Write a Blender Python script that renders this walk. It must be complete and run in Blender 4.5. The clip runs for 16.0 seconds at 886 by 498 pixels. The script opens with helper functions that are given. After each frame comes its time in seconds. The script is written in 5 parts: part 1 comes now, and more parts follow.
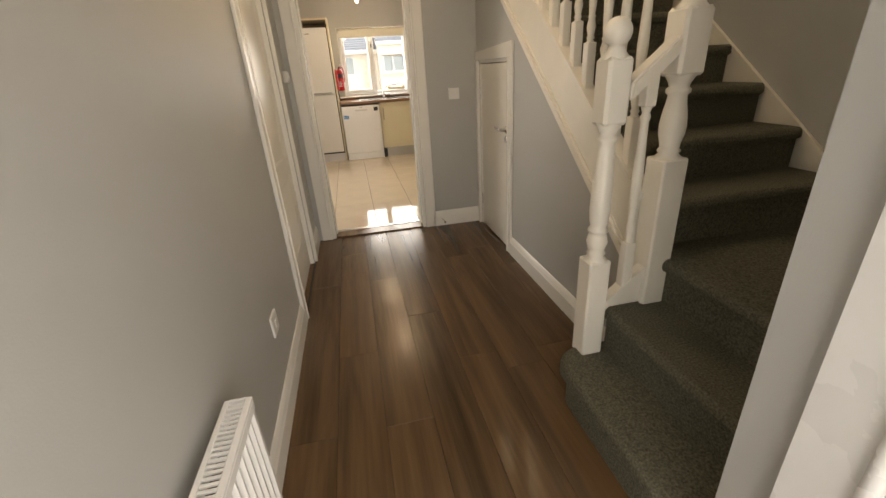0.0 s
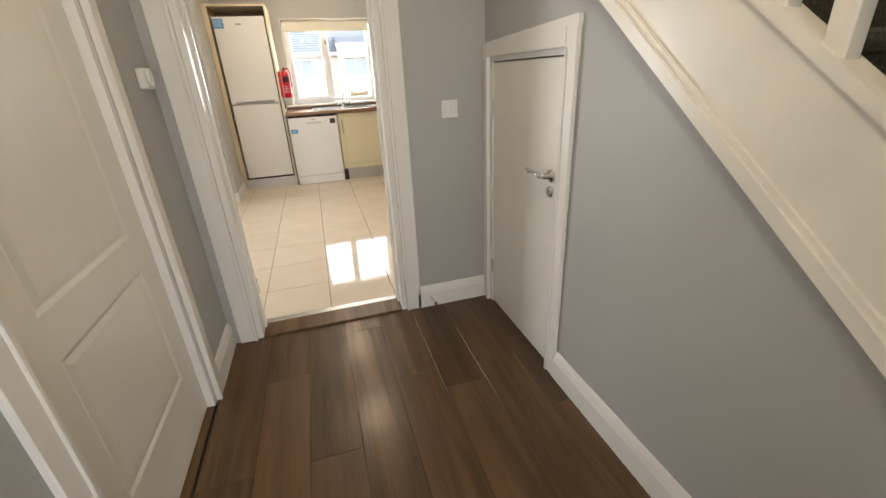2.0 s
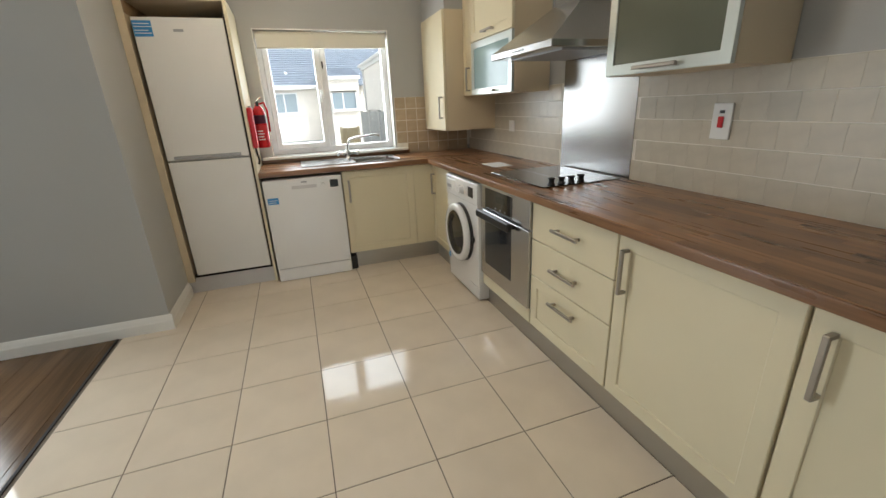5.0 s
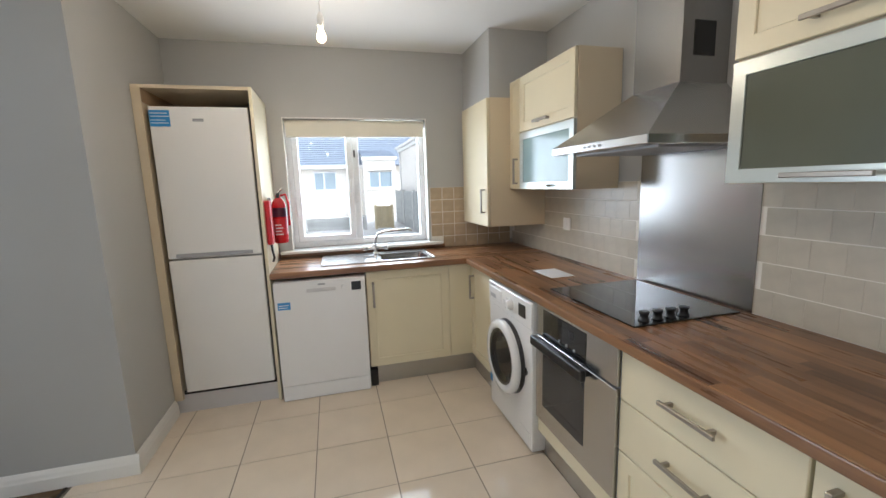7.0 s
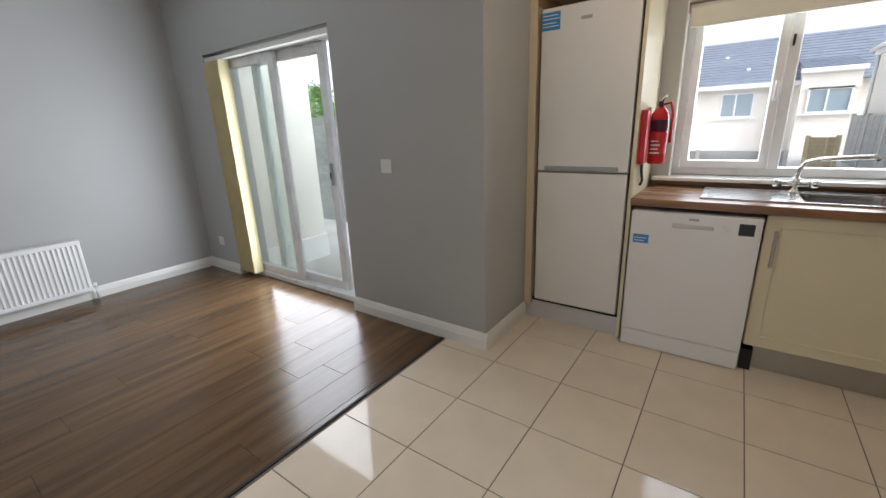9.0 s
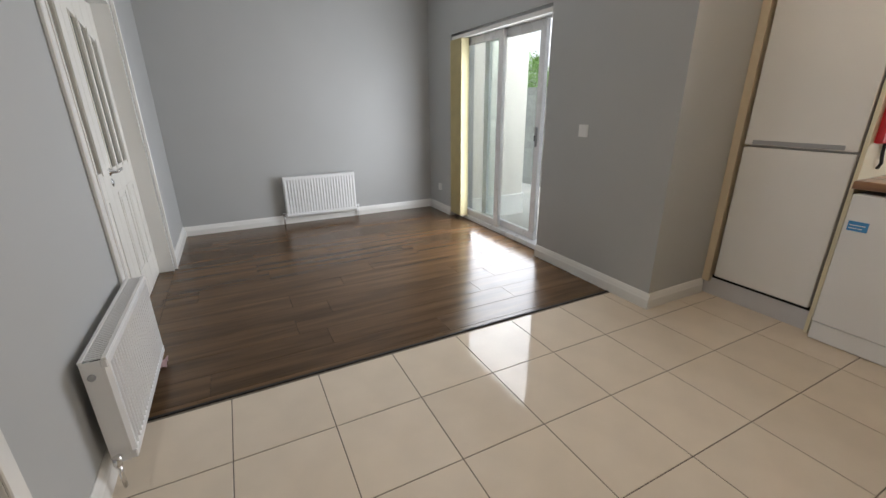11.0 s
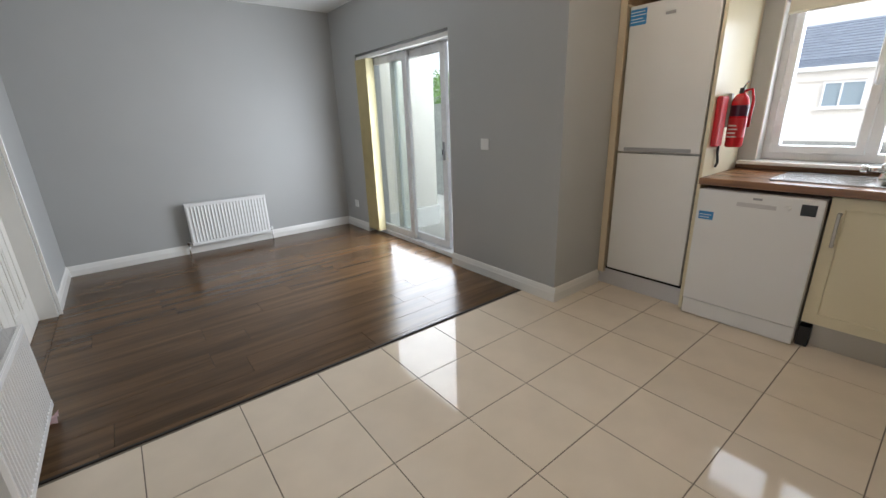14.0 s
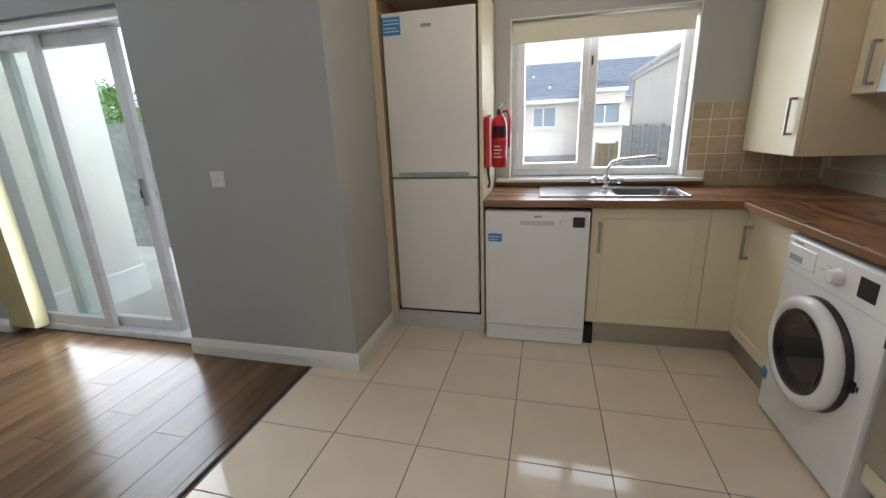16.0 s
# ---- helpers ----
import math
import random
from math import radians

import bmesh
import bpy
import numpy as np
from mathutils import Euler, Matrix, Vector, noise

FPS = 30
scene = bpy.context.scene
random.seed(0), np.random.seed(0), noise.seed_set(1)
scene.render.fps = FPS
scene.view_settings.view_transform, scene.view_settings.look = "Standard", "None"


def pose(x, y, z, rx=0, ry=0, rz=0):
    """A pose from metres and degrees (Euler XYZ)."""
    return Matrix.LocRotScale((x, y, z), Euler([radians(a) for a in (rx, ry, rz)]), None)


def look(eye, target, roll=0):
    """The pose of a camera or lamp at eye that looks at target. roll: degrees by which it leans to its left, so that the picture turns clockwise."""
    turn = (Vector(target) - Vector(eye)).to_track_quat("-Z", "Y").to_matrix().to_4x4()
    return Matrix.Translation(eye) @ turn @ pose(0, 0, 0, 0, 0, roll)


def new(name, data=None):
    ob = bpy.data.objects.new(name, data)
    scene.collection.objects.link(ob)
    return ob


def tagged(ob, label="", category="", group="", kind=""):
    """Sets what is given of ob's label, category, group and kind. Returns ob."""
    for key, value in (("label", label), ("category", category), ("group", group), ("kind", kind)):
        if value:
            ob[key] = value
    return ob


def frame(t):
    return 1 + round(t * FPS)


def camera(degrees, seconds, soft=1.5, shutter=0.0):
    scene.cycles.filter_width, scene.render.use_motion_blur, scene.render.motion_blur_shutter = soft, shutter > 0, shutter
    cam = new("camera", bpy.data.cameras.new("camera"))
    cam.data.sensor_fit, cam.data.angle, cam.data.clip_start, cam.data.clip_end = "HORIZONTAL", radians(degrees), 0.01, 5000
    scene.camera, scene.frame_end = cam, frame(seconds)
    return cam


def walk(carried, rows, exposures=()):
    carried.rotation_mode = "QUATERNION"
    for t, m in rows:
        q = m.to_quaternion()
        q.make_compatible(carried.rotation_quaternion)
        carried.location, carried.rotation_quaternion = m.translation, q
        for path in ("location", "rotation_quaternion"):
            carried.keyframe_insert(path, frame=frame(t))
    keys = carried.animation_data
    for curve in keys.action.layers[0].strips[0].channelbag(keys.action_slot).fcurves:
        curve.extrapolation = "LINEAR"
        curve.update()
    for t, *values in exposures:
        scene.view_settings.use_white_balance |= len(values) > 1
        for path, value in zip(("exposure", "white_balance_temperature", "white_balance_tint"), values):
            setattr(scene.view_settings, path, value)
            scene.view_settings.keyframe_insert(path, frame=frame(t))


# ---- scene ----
cam = camera(94.77, 16.0)
PATH = [
    (0, (0.171, 0.433, 1.296), (0.518, 2.230, 0.491), -3.7),
    (0.5, (0.261, 0.745, 1.299), (0.778, 2.502, 0.493), -3.4),
    (1, (0.328, 1.037, 1.290), (0.957, 2.755, 0.483), -3.3),
    (1.5, (0.297, 1.401, 1.286), (0.922, 3.126, 0.489), -2.9),
    (2, (0.344, 1.796, 1.282), (0.849, 3.561, 0.488), -2.9),
    (2.5, (0.362, 2.180, 1.283), (0.722, 3.981, 0.492), -3.1),
    (3, (0.308, 2.545, 1.295), (0.580, 4.359, 0.499), -3.5),
    (3.5, (0.279, 2.938, 1.304), (0.527, 4.749, 0.493), -3.9),
    (4, (0.253, 3.329, 1.297), (0.586, 5.131, 0.496), -4.1),
    (4.5, (0.269, 3.699, 1.313), (0.755, 5.485, 0.554), -4.1),
    (4.7, (0.288, 3.828, 1.320), (0.846, 5.606, 0.592), -3.6),
    (6.8, (0.442, 4.555, 1.488), (1.113, 6.415, 1.188), -1.7),
    (7, (0.447, 4.594, 1.460), (0.956, 6.502, 1.144), -1.8),
    (7.5, (0.532, 4.712, 1.423), (0.541, 6.672, 1.021), -1.3),
    (8, (0.598, 4.779, 1.373), (0.140, 6.663, 0.883), -1.6),
    (8.5, (0.539, 4.881, 1.341), (-0.291, 6.618, 0.797), -2.3),
    (9, (0.474, 4.934, 1.332), (-0.643, 6.492, 0.761), -2.2),
    (9.5, (0.577, 4.872, 1.323), (-0.771, 6.220, 0.717), -2.0),
    (10, (0.746, 4.736, 1.325), (-0.779, 5.855, 0.678), -2.2),
    (10.2, (0.792, 4.698, 1.295), (-0.789, 5.736, 0.646), -2.0),
    (12.3, (1.006, 4.563, 1.331), (-0.773, 5.259, 0.739), -0.6),
    (12.5, (0.999, 4.568, 1.361), (-0.807, 5.259, 0.851), -0.7),
    (13, (0.980, 4.557, 1.430), (-0.840, 5.282, 1.031), -1.0),
    (13.5, (0.997, 4.575, 1.358), (-0.736, 5.453, 0.881), -1.6),
    (14, (1.034, 4.597, 1.317), (-0.472, 5.762, 0.704), -2.0),
    (14.5, (1.044, 4.649, 1.317), (-0.180, 6.090, 0.666), -1.9),
    (15, (0.918, 4.763, 1.314), (-0.063, 6.387, 0.680), -2.0),
    (15.5, (0.679, 4.942, 1.338), (-0.085, 6.693, 0.745), -1.9),
    (16, (0.378, 5.020, 1.316), (-0.102, 6.880, 0.759), -2.2),
]
EXPOSURES = [(0, 1.3, 7900, 13), (0.5, 1.7, 8000, 13), (1, 1.74, 7200, 12), (2, 1.72, 6700, 10), (3, 1.54, 6150, 7), (4.5, 1.05, 6250, 6), (7, 1.25, 5700, 9), (8, 0.85, 5600, 9), (9, 0.74, 6050, 12), (10, 0.7, 6230, 13), (12.5, 0.84, 6200, 11), (13.5, 0.8, 6100, 11), (16, 0.73, 5880, 10)]
walk(cam, [(t, look(eye, target, roll)) for t, eye, target, roll in PATH], EXPOSURES)

# ---- world, sun, lamps ----
world = bpy.data.worlds.new("world")
scene.world = world
world.use_nodes = True
wn = world.node_tree.nodes
sky = wn.new("ShaderNodeTexSky")
sky.sky_type = "NISHITA"
sky.sun_disc = False
sky.sun_elevation, sky.sun_rotation = radians(41), radians(105)
sky.air_density, sky.dust_density, sky.ozone_density = 1.0, 4.0, 1.0
hsv = wn.new("ShaderNodeHueSaturation")
hsv.inputs["Saturation"].default_value = 0.14
hsv.inputs["Value"].default_value = 1.55
world.node_tree.links.new(sky.outputs[0], hsv.inputs["Color"])
world.node_tree.links.new(hsv.outputs[0], wn["Background"].inputs["Color"])
wn["Background"].inputs["Strength"].default_value = 0.15

sun = new("sun", bpy.data.lights.new("sun", "SUN"))
sun.data.energy, sun.data.angle, sun.data.color = 0.9, radians(50), (1.0, 0.97, 0.93)
sun.matrix_world = look((0, 0, 12), (-4.4, 1.2, 8.0))


def bulb_light(name, x, y, z, watts, colour=(1.0, 0.78, 0.54), r=0.02):
    ob = new(name, bpy.data.lights.new(name, "POINT"))
    ob.data.energy, ob.data.color, ob.data.shadow_soft_size = watts, colour, r
    ob.location = (x, y, z)
    return ob


bulb_light("kitchen_bulb_light", 0.455, 6.85, 2.2, 3.9)
bulb_light("kitchen_bulb_light", 0.5, 5.48, 2.27, 3.9)
bulb_light("hall_bulb_light", 0.5, 2.3, 2.34, 4.6, (1.0, 0.8, 0.55), 0.09)
bulb_light("stair_bulb_light", 1.7, 4.3, 4.3, 18, (1.0, 0.85, 0.64))


def sky_lamp(name, x, y, z, w, h, watts, rx, rz, colour=(0.93, 0.97, 1.0)):
    """Daylight standing in an opening."""
    ob = new(name, bpy.data.lights.new(name, "AREA"))
    ob.data.shape, ob.data.size, ob.data.size_y = "RECTANGLE", w, h
    ob.data.energy, ob.data.color = watts, colour
    ob.matrix_world = pose(x, y, z, rx, 0, rz)
    return ob


sky_lamp("patio_daylight", -2.46, 6.988, 0.97, 1.22, 1.7, 31, -90, 0, (0.94, 0.965, 0.98))
sky_lamp("window_daylight", 0.67, 8.3, 1.47, 1.05, 0.95, 11, -90, 0)
sky_lamp("front_door_daylight", 0.35, -0.19, 1.05, 0.85, 2.0, 5, 90, 0)


# ---- materials ----
def mat(name, colour, rough=0.5, metal=0.0, vary=0.0, scale=8.0, bump=0.0, bump_scale=60.0, spec=0.5, coat=0.0, emit=None, rand=0.0):
    m = bpy.data.materials.new(name)
    m.use_nodes = True
    nt = m.node_tree
    p = nt.nodes["Principled BSDF"]
    p.inputs["Base Color"].default_value = (*colour, 1)
    p.inputs["Roughness"].default_value = rough
    p.inputs["Metallic"].default_value = metal
    p.inputs["Specular IOR Level"].default_value = spec
    p.inputs["Coat Weight"].default_value = coat
    p.inputs["Coat Roughness"].default_value = 0.05
    if emit:
        p.inputs["Emission Color"].default_value = (*emit[0], 1)
        p.inputs["Emission Strength"].default_value = emit[1]
    tc = nt.nodes.new("ShaderNodeTexCoord")
    if vary or rand:
        n1 = nt.nodes.new("ShaderNodeTexNoise")
        n1.inputs["Scale"].default_value = scale
        n1.inputs["Detail"].default_value = 6
        nt.links.new(tc.outputs["Object"], n1.inputs["Vector"])
        r = nt.nodes.new("ShaderNodeMapRange")
        r.inputs[1].default_value, r.inputs[2].default_value = 0.25, 0.75
        r.inputs[3].default_value, r.inputs[4].default_value = 1 - vary, 1 + vary
        nt.links.new(n1.outputs["Fac"], r.inputs[0])
        h = nt.nodes.new("ShaderNodeHueSaturation")
        h.inputs["Color"].default_value = (*colour, 1)
        last = r.outputs[0]
        if rand:
            oi = nt.nodes.new("ShaderNodeObjectInfo")
            r2 = nt.nodes.new("ShaderNodeMapRange")
            r2.inputs[3].default_value, r2.inputs[4].default_value = 1 - rand, 1 + rand
            nt.links.new(oi.outputs["Random"], r2.inputs[0])
            mu = nt.nodes.new("ShaderNodeMath")
            mu.operation = "MULTIPLY"
            nt.links.new(last, mu.inputs[0])
            nt.links.new(r2.outputs[0], mu.inputs[1])
            last = mu.outputs[0]
        nt.links.new(last, h.inputs["Value"])
        nt.links.new(h.outputs[0], p.inputs["Base Color"])
        rr = nt.nodes.new("ShaderNodeMapRange")
        rr.inputs[3].default_value, rr.inputs[4].default_value = rough * 0.85, min(1, rough * 1.15)
        nt.links.new(n1.outputs["Fac"], rr.inputs[0])
        nt.links.new(rr.outputs[0], p.inputs["Roughness"])
    if bump:
        n2 = nt.nodes.new("ShaderNodeTexNoise")
        n2.inputs["Scale"].default_value = bump_scale
        n2.inputs["Detail"].default_value = 4
        nt.links.new(tc.outputs["Object"], n2.inputs["Vector"])
        b = nt.nodes.new("ShaderNodeBump")
        b.inputs["Strength"].default_value = min(1.0, bump)
        b.inputs["Distance"].default_value = 0.01
        nt.links.new(n2.outputs["Fac"], b.inputs["Height"])
        nt.links.new(b.outputs[0], p.inputs["Normal"])
    return m


def wood_mat(name, dark, light, rough, along="y", grain=1.0, rand=0.25, coat=0.0, spec=0.5):
    """Grained wood that differs from piece to piece."""
    m = bpy.data.materials.new(name)
    m.use_nodes = True
    nt = m.node_tree
    L = nt.links.new
    p = nt.nodes["Principled BSDF"]
    tc = nt.nodes.new("ShaderNodeTexCoord")
    oi = nt.nodes.new("ShaderNodeObjectInfo")
    off = nt.nodes.new("ShaderNodeVectorMath")
    off.operation = "MULTIPLY_ADD"
    comb = nt.nodes.new("ShaderNodeCombineXYZ")
    for k in range(3):
        L(oi.outputs["Random"], comb.inputs[k])
    off.inputs[1].default_value = (17, 31, 5)
    L(comb.outputs[0], off.inputs[0])
    L(tc.outputs["Object"], off.inputs[2])
    mp = nt.nodes.new("ShaderNodeMapping")
    mp.inputs["Scale"].default_value = (14 * grain, 0.9 * grain, 14 * grain) if along == "y" else (0.9 * grain, 14 * grain, 14 * grain)
    L(off.outputs[0], mp.inputs["Vector"])
    n1 = nt.nodes.new("ShaderNodeTexNoise")
    n1.inputs["Scale"].default_value, n1.inputs["Detail"].default_value, n1.inputs["Distortion"].default_value = 1.6, 8, 0.6
    L(mp.outputs[0], n1.inputs["Vector"])
    mp2 = nt.nodes.new("ShaderNodeMapping")
    mp2.inputs["Scale"].default_value = (90, 4, 90) if along == "y" else (4, 90, 90)
    L(off.outputs[0], mp2.inputs["Vector"])
    n2 = nt.nodes.new("ShaderNodeTexNoise")
    n2.inputs["Scale"].default_value, n2.inputs["Detail"].default_value = 1.0, 4
    L(mp2.outputs[0], n2.inputs["Vector"])
    mix = nt.nodes.new("ShaderNodeMath")
    mix.operation = "MULTIPLY_ADD"
    mix.inputs[1].default_value = 0.3
    L(n2.outputs["Fac"], mix.inputs[0])
    L(n1.outputs["Fac"], mix.inputs[2])
    rnd = oi.outputs["Random"]
    r2 = nt.nodes.new("ShaderNodeMapRange")
    r2.inputs[3].default_value, r2.inputs[4].default_value = -rand, rand
    L(rnd, r2.inputs[0])
    add = nt.nodes.new("ShaderNodeMath")
    L(mix.outputs[0], add.inputs[0])
    L(r2.outputs[0], add.inputs[1])
    ramp = nt.nodes.new("ShaderNodeValToRGB")
    ramp.color_ramp.elements[0].position, ramp.color_ramp.elements[0].color = 0.35, (*dark, 1)
    ramp.color_ramp.elements[1].position, ramp.color_ramp.elements[1].color = 0.95, (*light, 1)
    L(add.outputs[0], ramp.inputs["Fac"])
    L(ramp.outputs[0], p.inputs["Base Color"])
    p.inputs["Roughness"].default_value = rough
    rr = nt.nodes.new("ShaderNodeMapRange")
    rr.inputs[3].default_value, rr.inputs[4].default_value = rough * 0.75, rough * 1.3
    L(n1.outputs["Fac"], rr.inputs[0])
    L(rr.outputs[0], p.inputs["Roughness"])
    p.inputs["Coat Weight"].default_value = coat
    p.inputs["Specular IOR Level"].default_value = spec
    b = nt.nodes.new("ShaderNodeBump")
    b.inputs["Strength"].default_value, b.inputs["Distance"].default_value = 0.12, 0.002
    L(n2.outputs["Fac"], b.inputs["Height"])
    L(b.outputs[0], p.inputs["Normal"])
    return m


def brushed_mat(name, colour, rough, axis_scale):
    m = mat(name, colour, rough, 1.0)
    nt = m.node_tree
    p = nt.nodes["Principled BSDF"]
    tc = nt.nodes.new("ShaderNodeTexCoord")
    mp = nt.nodes.new("ShaderNodeMapping")
    mp.inputs["Scale"].default_value = axis_scale
    n = nt.nodes.new("ShaderNodeTexNoise")
    n.inputs["Scale"].default_value, n.inputs["Detail"].default_value = 1.0, 5
    nt.links.new(tc.outputs["Object"], mp.inputs["Vector"])
    nt.links.new(mp.outputs[0], n.inputs["Vector"])
    r = nt.nodes.new("ShaderNodeMapRange")
    r.inputs[3].default_value, r.inputs[4].default_value = rough * 0.9, rough * 1.12
    nt.links.new(n.outputs["Fac"], r.inputs[0])
    nt.links.new(r.outputs[0], p.inputs["Roughness"])
    return m


def glass_mat(name, tint=(1, 1, 1), rough=0.0):
    m = bpy.data.materials.new(name)
    m.use_nodes = True
    nt = m.node_tree
    nt.nodes.remove(nt.nodes["Principled BSDF"])
    tr = nt.nodes.new("ShaderNodeBsdfTransparent")
    tr.inputs[0].default_value = (*tint, 1)
    gl = nt.nodes.new("ShaderNodeBsdfGlossy")
    gl.inputs["Roughness"].default_value = rough
    mx = nt.nodes.new("ShaderNodeMixShader")
    lw = nt.nodes.new("ShaderNodeLayerWeight")
    lw.inputs["Blend"].default_value = 0.5
    pw5 = nt.nodes.new("ShaderNodeMath")
    pw5.operation = "POWER"
    pw5.inputs[1].default_value = 5.0
    nt.links.new(lw.outputs["Facing"], pw5.inputs[0])
    fr = nt.nodes.new("ShaderNodeMath")
    fr.operation = "MULTIPLY_ADD"
    fr.inputs[1].default_value, fr.inputs[2].default_value = 0.6, 0.025
    nt.links.new(pw5.outputs[0], fr.inputs[0])
    nt.links.new(fr.outputs[0], mx.inputs[0])
    nt.links.new(tr.outputs[0], mx.inputs[1])
    nt.links.new(gl.outputs[0], mx.inputs[2])
    nt.links.new(mx.outputs[0], nt.nodes["Material Output"].inputs["Surface"])
    return m


M_WALL = mat("grey_wall_paint", (0.435, 0.44, 0.434), 0.5, vary=0.03, scale=1.5, bump=0.06, bump_scale=220)
M_CEIL = mat("white_ceiling_paint", (0.8, 0.8, 0.78), 0.8, vary=0.02, scale=1.0, bump=0.05, bump_scale=150)
M_TRIM = mat("white_gloss_trim", (0.8, 0.79, 0.76), 0.25, vary=0.02, scale=5, bump=0.03, bump_scale=40)
M_DOOR = mat("white_satin_door", (0.78, 0.76, 0.71), 0.32, vary=0.03, scale=4, bump=0.03, bump_scale=60)
M_STAIR = mat("white_painted_stair_wood", (0.8, 0.77, 0.7), 0.3, vary=0.04, scale=6, bump=0.05, bump_scale=50)
M_TILE = mat("polished_cream_tile", (0.73, 0.635, 0.515), 0.06, vary=0.05, scale=5, rand=0.03, spec=0.34, bump=0.008, bump_scale=6)
M_GROUT = mat("brown_grout", (0.17, 0.14, 0.11), 0.9, vary=0.2, scale=30)
M_PLANK = wood_mat("dark_walnut_laminate", (0.045, 0.026, 0.013), (0.165, 0.096, 0.047), 0.2, rand=0.08, grain=0.55, spec=0.33)
M_UNDER = mat("dark_floor_joint", (0.012, 0.009, 0.007), 0.8)
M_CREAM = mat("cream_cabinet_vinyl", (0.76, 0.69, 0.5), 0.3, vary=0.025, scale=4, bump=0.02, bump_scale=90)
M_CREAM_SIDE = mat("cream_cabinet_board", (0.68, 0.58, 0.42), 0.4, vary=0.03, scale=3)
M_TOP = wood_mat("walnut_block_worktop", (0.1, 0.045, 0.02), (0.42, 0.222, 0.105), 0.28, along="y", rand=0.2)
M_TOPX = wood_mat("walnut_block_worktop_across", (0.1, 0.045, 0.02), (0.42, 0.222, 0.105), 0.28, along="x", rand=0.2)
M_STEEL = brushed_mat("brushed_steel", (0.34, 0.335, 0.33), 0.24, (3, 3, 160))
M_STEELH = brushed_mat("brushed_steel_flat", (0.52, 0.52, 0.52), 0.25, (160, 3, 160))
M_CHROME = mat("chrome", (0.78, 0.78, 0.78), 0.08, 1.0)
M_NICKEL = mat("satin_nickel", (0.4, 0.37, 0.33), 0.34, 1.0)
M_PLINTH = brushed_mat("brushed_plinth", (0.5, 0.49, 0.46), 0.4, (3, 3, 90))
M_APPL = mat("white_enamel", (0.82, 0.82, 0.82), 0.14, vary=0.015, scale=3)
M_APPL_WARM = mat("white_fridge_enamel", (0.8, 0.79, 0.77), 0.18, vary=0.02, scale=3, bump=0.03, bump_scale=260)
M_BLACK = mat("black_plastic", (0.012, 0.012, 0.013), 0.3, vary=0.1)
M_BLACKGL = mat("black_ceramic_glass", (0.008, 0.008, 0.009), 0.04, vary=0.1, coat=0.3)
M_DARKGL = mat("dark_oven_glass", (0.03, 0.032, 0.035), 0.05)
# near-black colour that paints the shade inside gaps and hollows
M_SHADOW = mat("painted_gap_shade", (0.01, 0.01, 0.01), 0.9)
M_GREY = mat("grey_plastic", (0.35, 0.36, 0.38), 0.4)
M_UPVC = mat("white_upvc", (0.8, 0.81, 0.82), 0.28, vary=0.02, scale=6)
M_GLASS = glass_mat("window_glass")
M_GLASSG = glass_mat("pale_green_door_glass", (0.945, 0.98, 0.965))
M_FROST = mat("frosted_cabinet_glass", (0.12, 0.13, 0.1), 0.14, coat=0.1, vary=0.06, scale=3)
# paler copy of the frosted glass, with reflected daylight put into the colour
M_FROST_REFLECTING = mat("frosted_cabinet_glass_reflecting", (0.3, 0.42, 0.43), 0.12, coat=0.0, spec=0.3, vary=0.08, scale=4)
M_ALU = mat("aluminium_frame", (0.62, 0.67, 0.65), 0.3, 0.6)
M_BLIND = mat("cream_roller_blind", (0.8, 0.77, 0.67), 0.75, vary=0.03, scale=8, bump=0.05, bump_scale=300)
M_VBLIND = mat("yellow_vertical_blind", (0.68, 0.61, 0.36), 0.75, vary=0.06, scale=8, bump=0.05, bump_scale=300)
M_CARPET = mat("grey_brown_carpet", (0.17, 0.163, 0.122), 0.97, vary=0.6, scale=150, bump=1.0, bump_scale=420, spec=0.1)
M_RED = mat("red_extinguisher_paint", (0.55, 0.012, 0.02), 0.25, vary=0.05)
M_REDCL = mat("red_fire_blanket_case", (0.55, 0.02, 0.03), 0.4, vary=0.05)
M_DKRED = mat("dark_label_print", (0.06, 0.008, 0.03), 0.35)
M_PAPER = mat("white_paper", (0.8, 0.82, 0.84), 0.8)
M_BLUE = mat("blue_sticker", (0.05, 0.27, 0.6), 0.4)
M_PLATE = mat("white_switch_plate", (0.78, 0.78, 0.76), 0.35)
M_WTILE = mat("beige_wall_tile", (0.5, 0.458, 0.372), 0.34, vary=0.1, scale=14, rand=0.025, bump=0.06, bump_scale=30)
M_WTILEN = mat("tan_wall_tile", (0.5, 0.4, 0.28), 0.25, vary=0.14, scale=16, rand=0.08, bump=0.06, bump_scale=30)
M_WGROUT = mat("pale_tile_grout", (0.78, 0.75, 0.68), 0.9, vary=0.05, scale=20)
M_PINK = mat("pink_paper", (0.8, 0.6, 0.62), 0.8)
M_BULBOFF = mat("clear_bulb_glass", (0.8, 0.8, 0.78), 0.1)
M_BULB = mat("lit_bulb", (1, 0.9, 0.7), 0.3, emit=((1.0, 0.62, 0.3), 9.0))
M_PALE = mat("pale_grey_plastic", (0.6, 0.59, 0.6), 0.35, vary=0.03)
M_CARD = mat("raw_board", (0.36, 0.25, 0.15), 0.6, vary=0.1, scale=12)


# ---- building helpers ----
def B():
    return bmesh.new()


